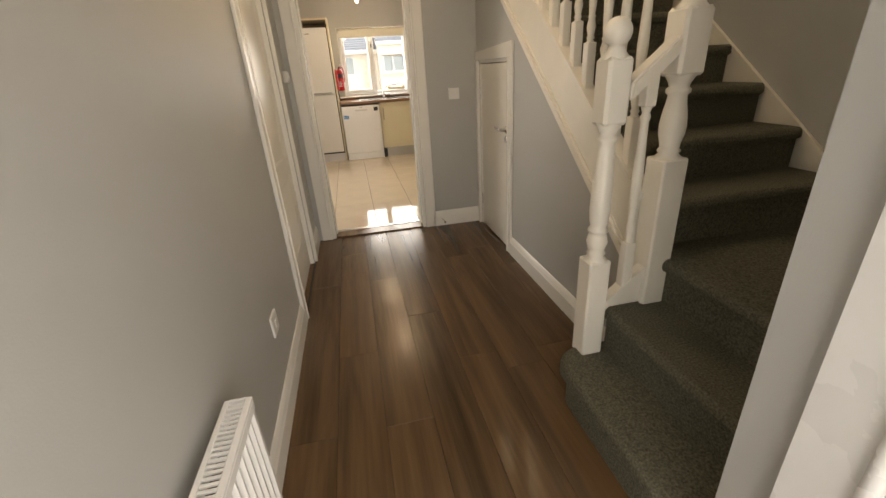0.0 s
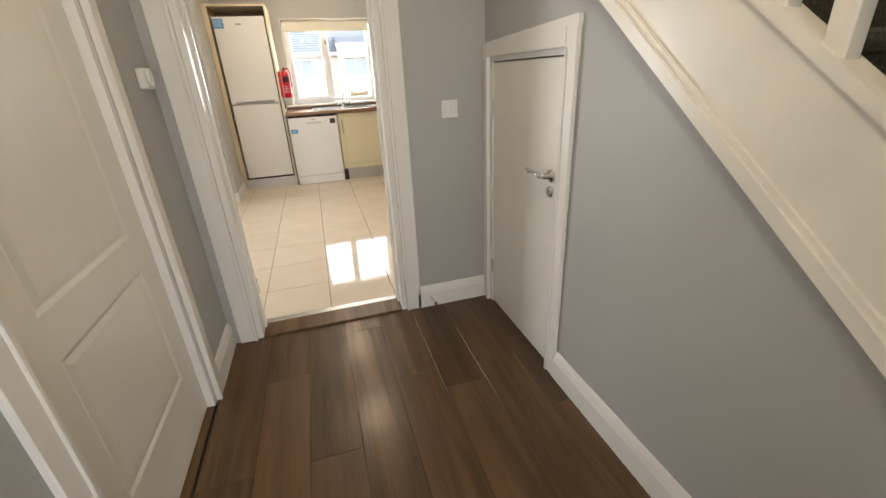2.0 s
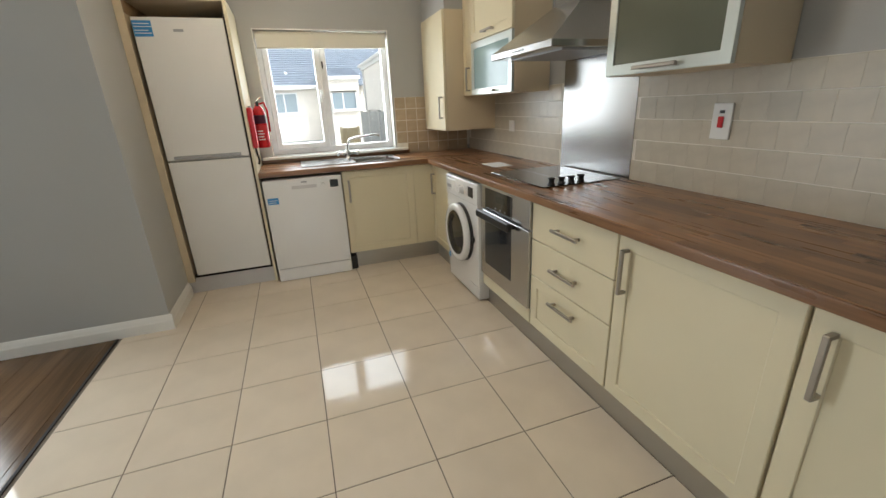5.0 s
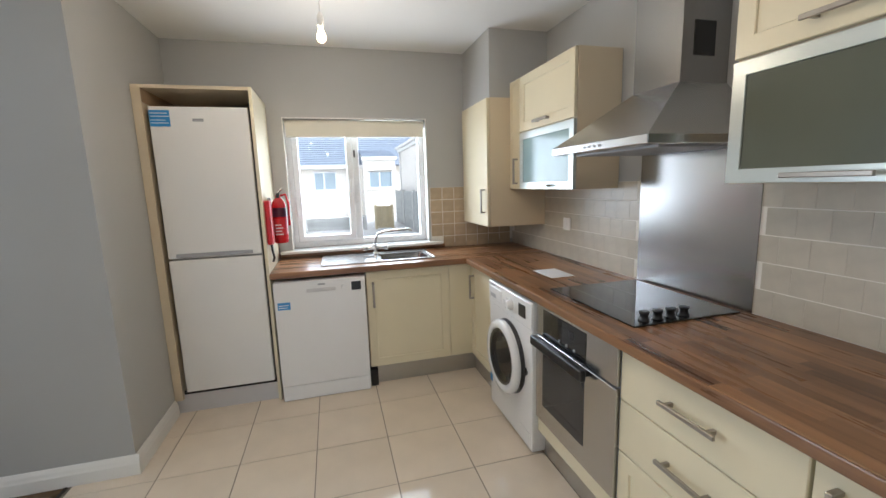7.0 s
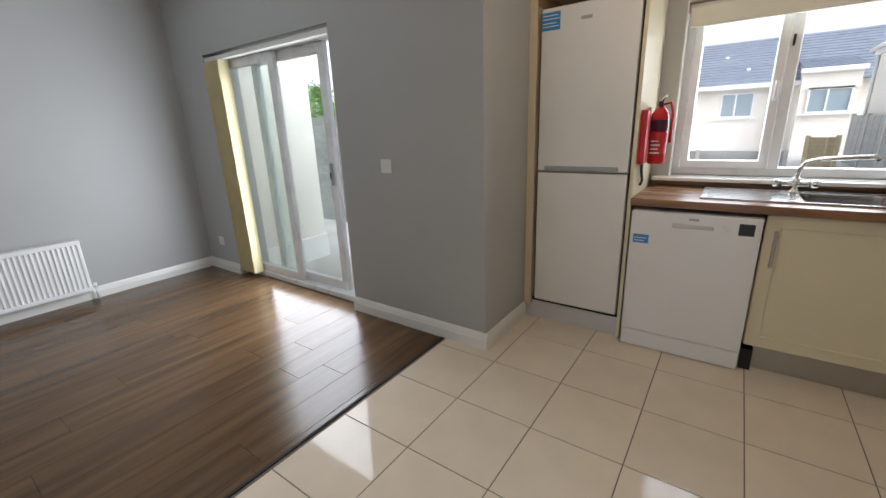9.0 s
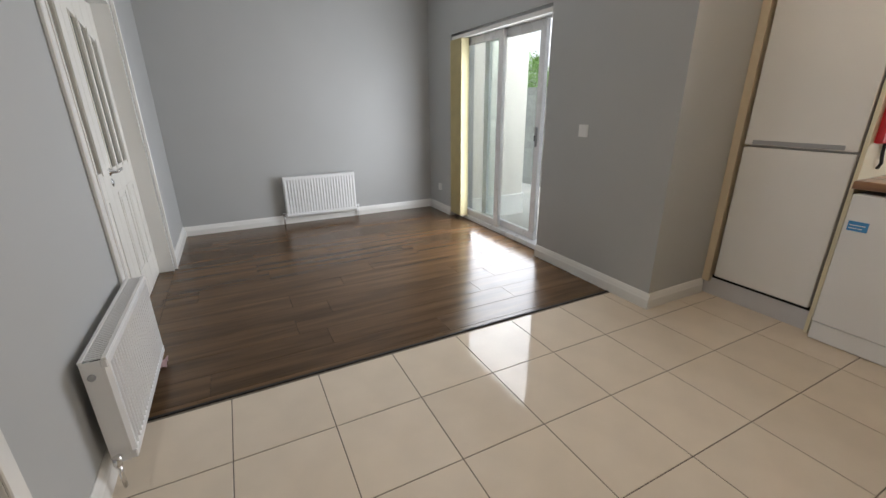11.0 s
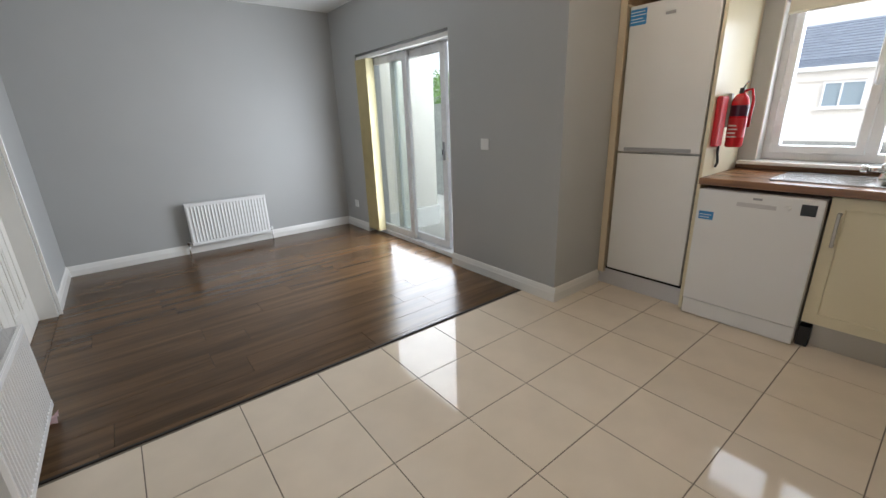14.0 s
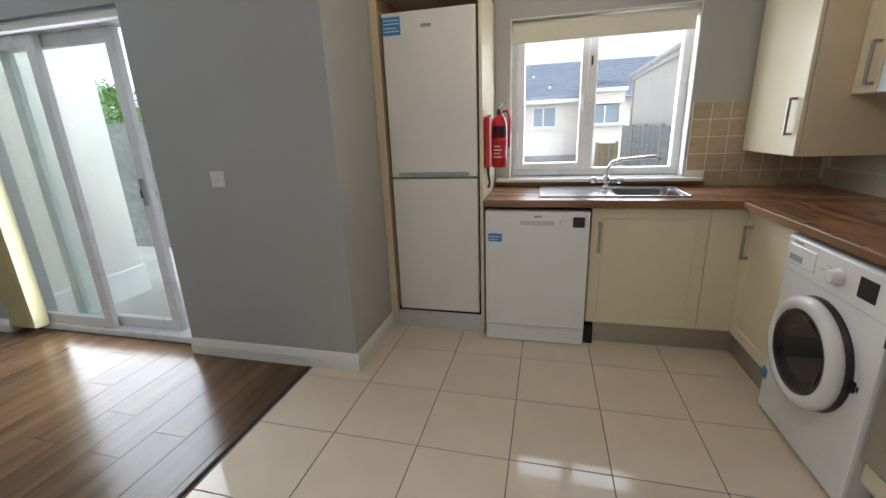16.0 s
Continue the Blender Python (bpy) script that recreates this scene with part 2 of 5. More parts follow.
def box(bm, x0, y0, z0, x1, y1, z1, bev=0.0, seg=1):
    vs = [bm.verts.new((x, y, z)) for x in (min(x0, x1), max(x0, x1)) for y in (min(y0, y1), max(y0, y1)) for z in (min(z0, z1), max(z0, z1))]
    fs = [bm.faces.new([vs[i] for i in q]) for q in ((0, 1, 3, 2), (4, 6, 7, 5), (0, 4, 5, 1), (2, 3, 7, 6), (0, 2, 6, 4), (1, 5, 7, 3))]
    if bev:
        es = list({e for f in fs for e in f.edges})
        bmesh.ops.bevel(bm, geom=es, offset=bev, segments=seg, affect="EDGES", profile=0.6)
    return bm


def prism(bm, pts, axis, a, b):
    """A flat outline pushed along an axis; pts are the two other coordinates in x, y, z order."""
    def p3(u, v, w):
        return {"x": (w, u, v), "y": (u, w, v), "z": (u, v, w)}[axis]
    lo = [bm.verts.new(p3(u, v, a)) for u, v in pts]
    hi = [bm.verts.new(p3(u, v, b)) for u, v in pts]
    n = len(pts)
    fs = [bm.faces.new(lo), bm.faces.new(hi)]
    for i in range(n):
        fs.append(bm.faces.new((lo[i], lo[(i + 1) % n], hi[(i + 1) % n], hi[i])))
    bmesh.ops.recalc_face_normals(bm, faces=fs)
    return bm


def ring(bm, c, d, r, seg):
    d = Vector(d).normalized()
    u = d.orthogonal().normalized()
    v = d.cross(u)
    return [bm.verts.new(Vector(c) + r * (math.cos(2 * math.pi * k / seg) * u + math.sin(2 * math.pi * k / seg) * v)) for k in range(seg)]


def tube(bm, pts, r, seg=12):
    """A round bar through points; r is one radius or one per point."""
    rs = r if isinstance(r, (list, tuple)) else [r] * len(pts)
    rings = []
    u = None
    for i, p in enumerate(pts):
        a, b = Vector(pts[max(0, i - 1)]), Vector(pts[min(len(pts) - 1, i + 1)])
        d = (b - a).normalized()
        u = d.orthogonal().normalized() if u is None else (u - d * u.dot(d)).normalized()
        v = d.cross(u)
        rings.append([bm.verts.new(Vector(p) + rs[i] * (math.cos(2 * math.pi * k / seg) * u + math.sin(2 * math.pi * k / seg) * v)) for k in range(seg)])
    fs = [bm.faces.new(rings[0]), bm.faces.new(rings[-1])]
    for a, b in zip(rings, rings[1:]):
        for k in range(seg):
            fs.append(bm.faces.new((a[k], a[(k + 1) % seg], b[(k + 1) % seg], b[k])))
    bmesh.ops.recalc_face_normals(bm, faces=fs)
    for f in fs[2:]:
        f.smooth = True
    return bm


def lathe(bm, prof, c, axis="z", seg=20):
    """A turned shape: prof is (radius, distance along the axis)."""
    d = {"x": Vector((1, 0, 0)), "y": Vector((0, 1, 0)), "z": Vector((0, 0, 1))}[axis]
    rings = [ring(bm, Vector(c) + d * h, d, max(r, 0.0005), seg) for r, h in prof]
    fs = [bm.faces.new(rings[0]), bm.faces.new(rings[-1])]
    for a, b in zip(rings, rings[1:]):
        for k in range(seg):
            fs.append(bm.faces.new((a[k], a[(k + 1) % seg], b[(k + 1) % seg], b[k])))
    bmesh.ops.recalc_face_normals(bm, faces=fs)
    for f in fs[2:]:
        f.smooth = True
    return bm


def mesh_of(name, bm, m):
    me = bpy.data.meshes.new(name)
    bm.normal_update()
    bm.to_mesh(me)
    bm.free()
    for one in m if isinstance(m, (list, tuple)) else (m,):
        me.materials.append(one)
    return me


def thing(name, label, category, at=(0, 0, 0), group="", rz=0.0, local=False):
    ob = new(name)
    ob.empty_display_size = 0.1
    ob.matrix_basis = pose(*at, 0, 0, rz)
    ob["base"] = 1 if local else 0
    return tagged(ob, label, category, group)


def part(name, bm, m, parent, label=""):
    ob = new(name, mesh_of(name, bm, m))
    ob.parent = parent
    if parent.type == "EMPTY" and not parent.get("base"):
        ob.matrix_parent_inverse = parent.matrix_basis.inverted()
    if label:
        ob["label"] = label
    return ob


def solo(name, bm, m, label, category, group=""):
    return tagged(new(name, mesh_of(name, bm, m)), label, category, group)


def struct(name, bm, m, label="", category=""):
    return tagged(new(name, mesh_of(name, bm, m)), label, category, "", "structure")


def fbox(bm, face, f, u0, u1, z0, z1, d0, d1, bev=0.0):
    """A box behind a front: face W, E, S or N is the way that the front looks, f its place, d the depth behind it."""
    if face in "WE":
        s = 1 if face == "W" else -1
        return box(bm, f + s * d0, u0, z0, f + s * d1, u1, z1, bev)
    s = 1 if face == "S" else -1
    return box(bm, u0, f + s * d0, z0, u1, f + s * d1, z1, bev)


def fpt(face, f, u, z, d):
    if face in "WE":
        return (f + (d if face == "W" else -d), u, z)
    return (u, f + (d if face == "S" else -d), z)


def frame_ring(bm, face, f, u0, u1, z0, z1, w, d0, d1, bev=0.002):
    """One piece: a rectangular frame of width w."""
    o = [(u0, z0), (u1, z0), (u1, z1), (u0, z1)]
    n = [(u0 + w, z0 + w), (u1 - w, z0 + w), (u1 - w, z1 - w), (u0 + w, z1 - w)]
    vo, vi, wo, wi = ([bm.verts.new(fpt(face, f, u, z, d)) for u, z in some] for some, d in ((o, d0), (n, d0), (o, d1), (n, d1)))
    fs = []
    for k in range(4):
        m = (k + 1) % 4
        fs += [bm.faces.new((vo[k], vo[m], vi[m], vi[k])), bm.faces.new((wo[k], wi[k], wi[m], wo[m])), bm.faces.new((vo[k], wo[k], wo[m], vo[m])), bm.faces.new((vi[k], vi[m], wi[m], wi[k]))]
    bmesh.ops.recalc_face_normals(bm, faces=fs)
    if bev:
        es = [e for e in {e for q in fs for e in q.edges} if len(e.link_faces) == 2 and e.calc_face_angle() > 0.5]
        bmesh.ops.bevel(bm, geom=es, offset=bev, segments=1, affect="EDGES")
    return bm


# ---- plan ----
CEIL = 2.525
XE, XW, XR = 2.04, -4.0, -0.642      # kitchen east wall, living room west wall, return wall
YS, YSH, YN, YL = 4.012, 3.87, 8.04, 6.906   # south wall (two faces), kitchen north wall, living room north wall
XH, XU, XST = -0.26, 1.205, 2.25      # hall west wall, understairs wall, stair wall
XB = -0.95                          # where the boards meet the tiles


# ---- walls ----
def wall_with_holes(bm, axis, a0, a1, u0, u1, z0, z1, holes):
    """A wall from slabs: axis is its thin way; holes are (u0, u1, z0, z1)."""
    def slab(p, q, r, s):
        if q - p > 1e-4 and s - r > 1e-4:
            box(bm, *((a0, p, r, a1, q, s) if axis == "x" else (p, a0, r, q, a1, s)))
    at = u0
    for h0, h1, k0, k1 in sorted(holes):
        slab(at, h0, z0, z1)
        slab(h0, h1, z0, k0)
        slab(h0, h1, k1, z1)
        at = h1
    slab(at, u1, z0, z1)
    return bm


WIN = (0.118, 1.25, 0.97, 2.0)
PAT = (-3.42, -1.79, -0.02, 2.005)
KD = (-0.13, 0.697, -0.02, 2.03)
LD = (-2.96, -1.47, -0.02, 1.99)
RD = (2.62, 3.43, -0.02, 2.03)
struct("wall_north", wall_with_holes(B(), "y", YN, YN + 0.3, -0.93, XE + 0.3, -0.2, CEIL + 0.2, [WIN]), M_WALL, "grey painted kitchen wall with a window")
struct("wall_east", box(B(), XE, YSH, -0.2, XE + 0.3, YN, CEIL + 0.2), M_WALL, "grey painted kitchen wall behind the worktop")
struct("wall_return", box(B(), -0.93, YL, -0.2, XR, YN, CEIL + 0.2), M_WALL, "grey painted wall corner beside the fridge")
struct("wall_living_north", wall_with_holes(B(), "y", YL, YL + 0.3, XW - 0.3, -0.93, -0.2, CEIL + 0.2, [PAT]), M_WALL, "grey painted wall with sliding patio doors")
struct("wall_west", box(B(), XW - 0.3, YSH, -0.2, XW, YL, CEIL + 0.2), M_WALL, "grey painted living room wall")
struct("wall_south", wall_with_holes(B(), "y", YSH, YS, XW - 0.3, XE, -0.2, CEIL + 0.2, [KD, LD]), M_WALL, "grey painted wall with the kitchen door opening")
struct("wall_hall_west", wall_with_holes(B(), "x", XH - 0.12, XH, -0.6, YSH, -0.2, CEIL + 0.2, [RD]), M_WALL, "grey painted hall wall")
struct("wall_stair", box(B(), XST, -0.6, -0.2, XST + 0.2, 6.2, 5.0), M_WALL, "grey painted wall along the stairs")
struct("wall_front", wall_with_holes(B(), "y", -0.2, -0.05, XH, XST, -0.2, CEIL + 0.2, [(-0.12, 0.82, 0.0, 2.1)]), M_WALL, "painted wall round the front door")
bm = B()
for x0, y0, x1, y1 in ((XW - 0.3, YSH, -0.93, YL + 0.3), (-0.93, YSH, XE + 0.3, YN + 0.3)):
    box(bm, x0, y0, CEIL, x1, y1, CEIL + 0.15)
struct("ceiling", bm, M_CEIL, "plain white painted ceiling")
bm = B()
box(bm, XH - 0.12, -0.6, CEIL, XU, YSH, CEIL + 0.15)
box(bm, XU, -0.6, CEIL, XST, 1.5, CEIL + 0.15)
box(bm, XU, -0.6, 5.0, XST + 0.2, 6.2, 5.1)
box(bm, XU - 0.1, 1.5, CEIL + 0.15, XU, 6.2, 5.0)
box(bm, XU, 1.4, CEIL + 0.15, XST, 1.5, 5.0)
box(bm, XU - 0.1, 6.2, CEIL + 0.15, XST + 0.2, 6.3, 5.0)
struct("ceiling_hall", bm, M_CEIL, "plain white hall and landing ceiling")
# closing walls of the front room behind the hall door
struct("wall_front_room", box(B(), -3.6, -0.6, -0.2, -3.5, YSH, CEIL + 0.2), M_WALL, "plain wall of the front room")

# under-stair wall, cut along the string
CUP = (3.13, 3.80, 0.0, 1.34)


def string_low(y):
    return 0.60 + 0.775 * (y - 1.84)


bm = B()
prism(bm, [(1.75, 0), (CUP[0], 0), (CUP[0], string_low(CUP[0])), (1.75, string_low(1.75))], "x", XU, XU + 0.08)
prism(bm, [(CUP[0], CUP[3]), (CUP[1], CUP[3]), (CUP[1], string_low(CUP[1])), (CUP[0], string_low(CUP[0]))], "x", XU, XU + 0.08)
prism(bm, [(CUP[1], 0), (YSH, 0), (YSH, string_low(YSH)), (CUP[1], string_low(CUP[1]))], "x", XU, XU + 0.08)
struct("wall_understairs", bm, M_WALL, "grey painted wall under the stairs")

# ---- floors ----
bm = box(B(), XW - 0.3, YSH, -0.2, -0.93, YL + 0.29, -0.012)
box(bm, -0.93, YSH, -0.2, XST, YN + 0.29, -0.012)
box(bm, -3.6, -0.2, -0.2, XST, YSH, -0.012)
struct("floor", bm, M_UNDER, "dark joint bed under the boards")
struct("floor_grout", box(B(), XB, YS - 0.02, -0.012, XE, YN, -0.0025), M_GROUT, "brown grout between floor tiles")


# ---- skirtings ----
def skirting(name, p, q, side, h=0.108, t=0.018):
    """Moulded board from p to q; side is the way that it faces."""
    bm = B()
    prof = [(0, 0), (t, 0), (t, h - 0.045), (t - 0.003, h - 0.035), (t - 0.006, h - 0.02), (t - 0.011, h - 0.006), (t - 0.014, h), (0, h)]
    if side in "EW":
        s = 1 if side == "E" else -1
        prism(bm, [(p[0] + s * a, z) for a, z in prof], "y", min(p[1], q[1]), max(p[1], q[1]))
    else:
        s = 1 if side == "N" else -1
        prism(bm, [(p[1] + s * a, z) for a, z in prof], "x", min(p[0], q[0]), max(p[0], q[0]))
    return struct(name, bm, M_TRIM, "white moulded skirting board", "skirting")


skirting("baseboard", (XW, YS), (XW, YL), "E", 0.1)
skirting("baseboard", (XW + 0.018, YL), (PAT[0] - 0.0, YL), "S", 0.1)
skirting("baseboard", (PAT[1] + 0.0, YL), (XR + 0.018, YL), "S")
skirting("baseboard", (XR, YL), (XR, 7.47), "E")
skirting("baseboard", (XW + 0.018, YS), (LD[0] - 0.07, YS), "N")
skirting("baseboard", (LD[1] + 0.07, YS), (KD[0] - 0.07, YS), "N")
skirting("baseboard", (XH, -0.05), (XH, RD[0] - 0.075), "E", 0.135)
skirting("baseboard", (XH, RD[1] + 0.075), (XH, YSH), "E", 0.135)
skirting("baseboard", (KD[1] + 0.07, YSH), (XU, YSH), "S", 0.135)
skirting("baseboard", (XU, 1.76), (XU, CUP[0] - 0.06), "W", 0.135)


# ---- architraves and linings ----
def architrave(bm, face, f, u0, u1, ztop, w=0.07, t=0.018, foot=0.0):
    for a, b in ((u0 - w, u0), (u1, u1 + w)):
        fbox(bm, face, f, a, b, foot, ztop + w, -t, 0, 0.004)
        m = b - 0.016 if a < u0 - 0.01 else a
        fbox(bm, face, f, m, m + 0.016, foot, ztop, -t - 0.006, -t + 0.004, 0.003)
    fbox(bm, face, f, u0, u1, ztop, ztop + w, -t + 0.001, 0, 0.004)
    return bm


def lining(bm, axis, a0, a1, u0, u1, ztop, t=0.028):
    if axis == "y":
        box(bm, u0 - 0.0, a0, 0, u0 + t, a1, ztop)
        box(bm, u1 - t, a0, 0, u1, a1, ztop)
        box(bm, u0 + t, a0, ztop - t, u1 - t, a1, ztop)
    else:
        box(bm, a0, u0, 0, a1, u0 + t, ztop)
        box(bm, a0, u1 - t, 0, a1, u1, ztop)
        box(bm, a0, u0 + t, ztop - t, a1, u1 - t, ztop)
    return bm


bm = B()
architrave(bm, "S", YSH, KD[0], KD[1], KD[3], 0.088)
architrave(bm, "N", YS, KD[0], KD[1], KD[3])
lining(bm, "y", YSH + 0.001, YS - 0.001, KD[0], KD[1], KD[3])
box(bm, KD[0] + 0.028, YS - 0.055, 0, KD[0] + 0.04, YS - 0.04, 2.0)
box(bm, KD[1] - 0.04, YS - 0.055, 0, KD[1] - 0.028, YS - 0.04, 2.0)
fr = struct("door_frame_1", bm, M_TRIM, "white moulded door frame of the kitchen", "door frame")
bm = B()
box(bm, KD[1] - 0.0295, YS - 0.034, 0.88, KD[1] - 0.027, YS - 0.006, 1.06, 0.001)
strike = part("strike_plate", bm, M_CHROME, fr, "chrome strike plate")
# no hole is cut: a dark box paints the shade in it
part("strike_hole_shade", box(B(), KD[1] - 0.0305, YS - 0.024, 0.935, KD[1] - 0.0285, YS - 0.014, 0.995), M_SHADOW, strike)

bm = B()
architrave(bm, "N", YS, LD[0], LD[1], LD[3])
lining(bm, "y", YSH - 0.0, YS - 0.001, LD[0], LD[1], LD[3])
struct("door_frame_2", bm, M_TRIM, "white moulded frame of the glazed door", "door frame")
bm = B()
architrave(bm, "E", XH, RD[0], RD[1], RD[3], 0.075)
lining(bm, "x", XH - 0.14, XH - 0.001, RD[0], RD[1], RD[3])
struct("door_frame_3", bm, M_TRIM, "white moulded frame of the front room door", "door frame")
bm = B()
architrave(bm, "W", XU, CUP[0], CUP[1], CUP[3], 0.066)
prism(bm, [(CUP[0] - 0.066, CUP[3] + 0.062), (CUP[1] + 0.066, CUP[3] + 0.062), (CUP[0] - 0.066, CUP[3] + 0.095)], "x", XU - 0.017, XU)
lining(bm, "x", XU + 0.001, XU + 0.08, CUP[0], CUP[1], CUP[3], 0.02)
struct("door_frame_4", bm, M_TRIM, "white frame of the understairs cupboard", "door frame")
# metal strip where tiles and boards meet, and the dark threshold board
bm = B()
box(bm, KD[0] + 0.028, YSH - 0.005, -0.01, KD[1] - 0.028, YS - 0.01, 0.012, 0.004)
struct("threshold", bm, M_PLANK, "dark threshold board in the doorway", "threshold")
bm = B()
box(bm, KD[0] + 0.028, YS - 0.012, -0.01, KD[1] - 0.028, YS + 0.03, 0.016, 0.005)
struct("trim", bm, M_STEELH, "metal threshold strip", "threshold strip")
struct("trim", box(B(), XB - 0.012, YS, -0.01, XB + 0.004, YL, 0.003, 0.001), M_UNDER, "dark strip between boards and tiles", "floor strip")


# ---- doors ----
def lever_handle(parent, x, y0, y1, z, way):
    """Scroll lever on both faces y0 < y1 of a leaf in its own space; way is the way along x that the lever points."""
    for y, s in ((y0, -1), (y1, 1)):
        bm = B()
        lathe(bm, [(0.026, 0), (0.026, 0.006 * 1), (0.012, 0.012), (0.009, 0.04)], (x, y, z), "y", 20) if s > 0 else lathe(bm, [(0.026, 0), (0.026, -0.006), (0.012, -0.012), (0.009, -0.04)], (x, y, z), "y", 20)
        pts = [(x, y + s * 0.04, z), (x + way * 0.03, y + s * 0.045, z + 0.004), (x + way * 0.07, y + s * 0.045, z + 0.006), (x + way * 0.1, y + s * 0.045, z), (x + way * 0.12, y + s * 0.042, z + 0.006)]
        tube(bm, pts, [0.011, 0.01, 0.008, 0.008, 0.006], 10)
        part("handle", bm, M_CHROME, parent, "chrome lever handle")
        bm = B()
        lathe(bm, [(0.024, 0), (0.024, s * 0.005), (0.016, s * 0.009)], (x, y, z - 0.065), "y", 20)
        part("keyhole_rose", bm, M_CHROME, parent, "chrome keyhole rose")


def panel_leaf(w, h, t, panels):
    """A moulded panel leaf: x 0 to w, y 0 to t; panels are (x0, x1, z0, z1)."""
    bm = box(B(), 0, 0.006, 0, w, t - 0.006, h)
    xs = sorted({0, w, *[p[0] for p in panels], *[p[1] for p in panels]})
    zs = sorted({0, h, *[p[2] for p in panels], *[p[3] for p in panels]})
    inside = lambda x, z: any(p[0] < x < p[1] and p[2] < z < p[3] for p in panels)  # noqa: E731
    for y0, y1 in ((0, 0.0055), (t - 0.0055, t)):
        for a, b in zip(xs, xs[1:]):
            for c, d in zip(zs, zs[1:]):
                if not inside((a + b) / 2, (c + d) / 2):
                    box(bm, a, y0, c, b, y1, d)
        for p in panels:
            # sloped moulding and raised field
            fy = y0 if y0 == 0 else y1
            s = 1 if y0 == 0 else -1
            g = 0.035
            o = [(p[0], p[2]), (p[1], p[2]), (p[1], p[3]), (p[0], p[3])]
            i = [(p[0] + g, p[2] + g), (p[1] - g, p[2] + g), (p[1] - g, p[3] - g), (p[0] + g, p[3] - g)]
            m = [(p[0] + g * .4, p[2] + g * .4), (p[1] - g * .4, p[2] + g * .4), (p[1] - g * .4, p[3] - g * .4), (p[0] + g * .4, p[3] - g * .4)]
            vo = [bm.verts.new((x, fy, z)) for x, z in o]
            vm = [bm.verts.new((x, fy + s * 0.0055, z)) for x, z in m]
            vi = [bm.verts.new((x, fy + s * 0.0015, z)) for x, z in i]
            for k in range(4):
                n = (k + 1) % 4
                bm.faces.new((vo[k], vo[n], vm[n], vm[k]))
                bm.faces.new((vm[k], vm[n], vi[n], vi[k]))
            bm.faces.new(vi)
    bmesh.ops.recalc_face_normals(bm, faces=bm.faces[:])
    return bm


def two_panels(w, h):
    return [(0.12, w - 0.12, 0.25, 0.715), (0.12, w - 0.12, 0.83, h - 0.12)]


for z in (0.2, 0.95, 1.75):
    part("hinge", tube(B(), [(KD[0] + 0.03, YS + 0.004, z), (KD[0] + 0.03, YS + 0.004, z + 0.09)], 0.007, 10), M_CHROME, fr, "steel hinge")

# front room door, closed
w3 = RD[1] - RD[0] - 0.06
d3 = thing("door_3", "closed white moulded panel door", "door", (XH - 0.07, RD[0] + 0.03, 0.008), rz=90, local=True)
leaf = part("leaf", panel_leaf(w3, 1.98, 0.04, two_panels(w3, 1.98)), M_DOOR, d3)
leaf.location = (0, -0.04, 0)

# pair of glazed doors between the living room and the front room
def glazed_leaf(parent, w, flip, handle):
    """One leaf, x 0 to w: three arched glass slits over two raised panels."""
    h, t = 1.945, 0.04
    n, bar, m = 3, 0.035, 0.115
    pw = (w - 2 * m - (n - 1) * bar) / n
    slits = []
    for k in range(n):
        a = m + k * (pw + bar)
        lift = (0.0, 0.05, 0.085)[k if not flip else n - 1 - k]
        slits.append((a, a + pw, 0.93, 1.72 + lift))
    bm = B()
    edges = [0, *[v for q in slits for v in q[:2]], w]
    for k in range(0, len(edges), 2):
        box(bm, edges[k], 0, 0, edges[k + 1], t, h, 0.002)
    for a, b, lo, hi in slits:
        box(bm, a, 0.001, 0, b, t - 0.001, lo)
        rise = -0.03 if flip else 0.03
        prism(bm, [(a, hi - rise / 2), (b, hi + rise / 2), (b, h), (a, h)], "y", 0.001, t - 0.001)
        # raised beads down both sides of the glass
        for x in (a - 0.012, b + 0.002):
            box(bm, x, t - 0.001, lo - 0.02, x + 0.01, t + 0.006, hi, 0.002)
    for x0, x1 in ((m, w / 2 - 0.03), (w / 2 + 0.03, w - m)):
        for z0, z1 in ((0.2, 0.78),):
            frame_ring(bm, "N", t + 0.005, x0, x1, z0, z1, 0.022, 0, 0.006, 0.002)
            box(bm, x0 + 0.045, t - 0.001, z0 + 0.045, x1 - 0.045, t + 0.004, z1 - 0.045, 0.003)
    leaf = part("leaf", bm, M_DOOR, parent)
    for a, b, lo, hi in slits:
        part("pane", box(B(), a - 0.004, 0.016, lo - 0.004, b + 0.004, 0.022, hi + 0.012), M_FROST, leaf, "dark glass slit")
    if handle:
        lever_handle(leaf, w - 0.045, 0, t, 0.915, -1)
    return leaf


LW2 = (LD[1] - LD[0] - 0.06) / 2
d2 = thing("door_2", "pair of closed white doors with narrow glass slits", "double door", (LD[0] + 0.03, YSH - 0.004, 0.008), local=True)
glazed_leaf(d2, LW2 - 0.002, False, True)
lf = glazed_leaf(d2, LW2 - 0.002, True, False)
lf.location = (LW2 + 0.002, 0, 0)

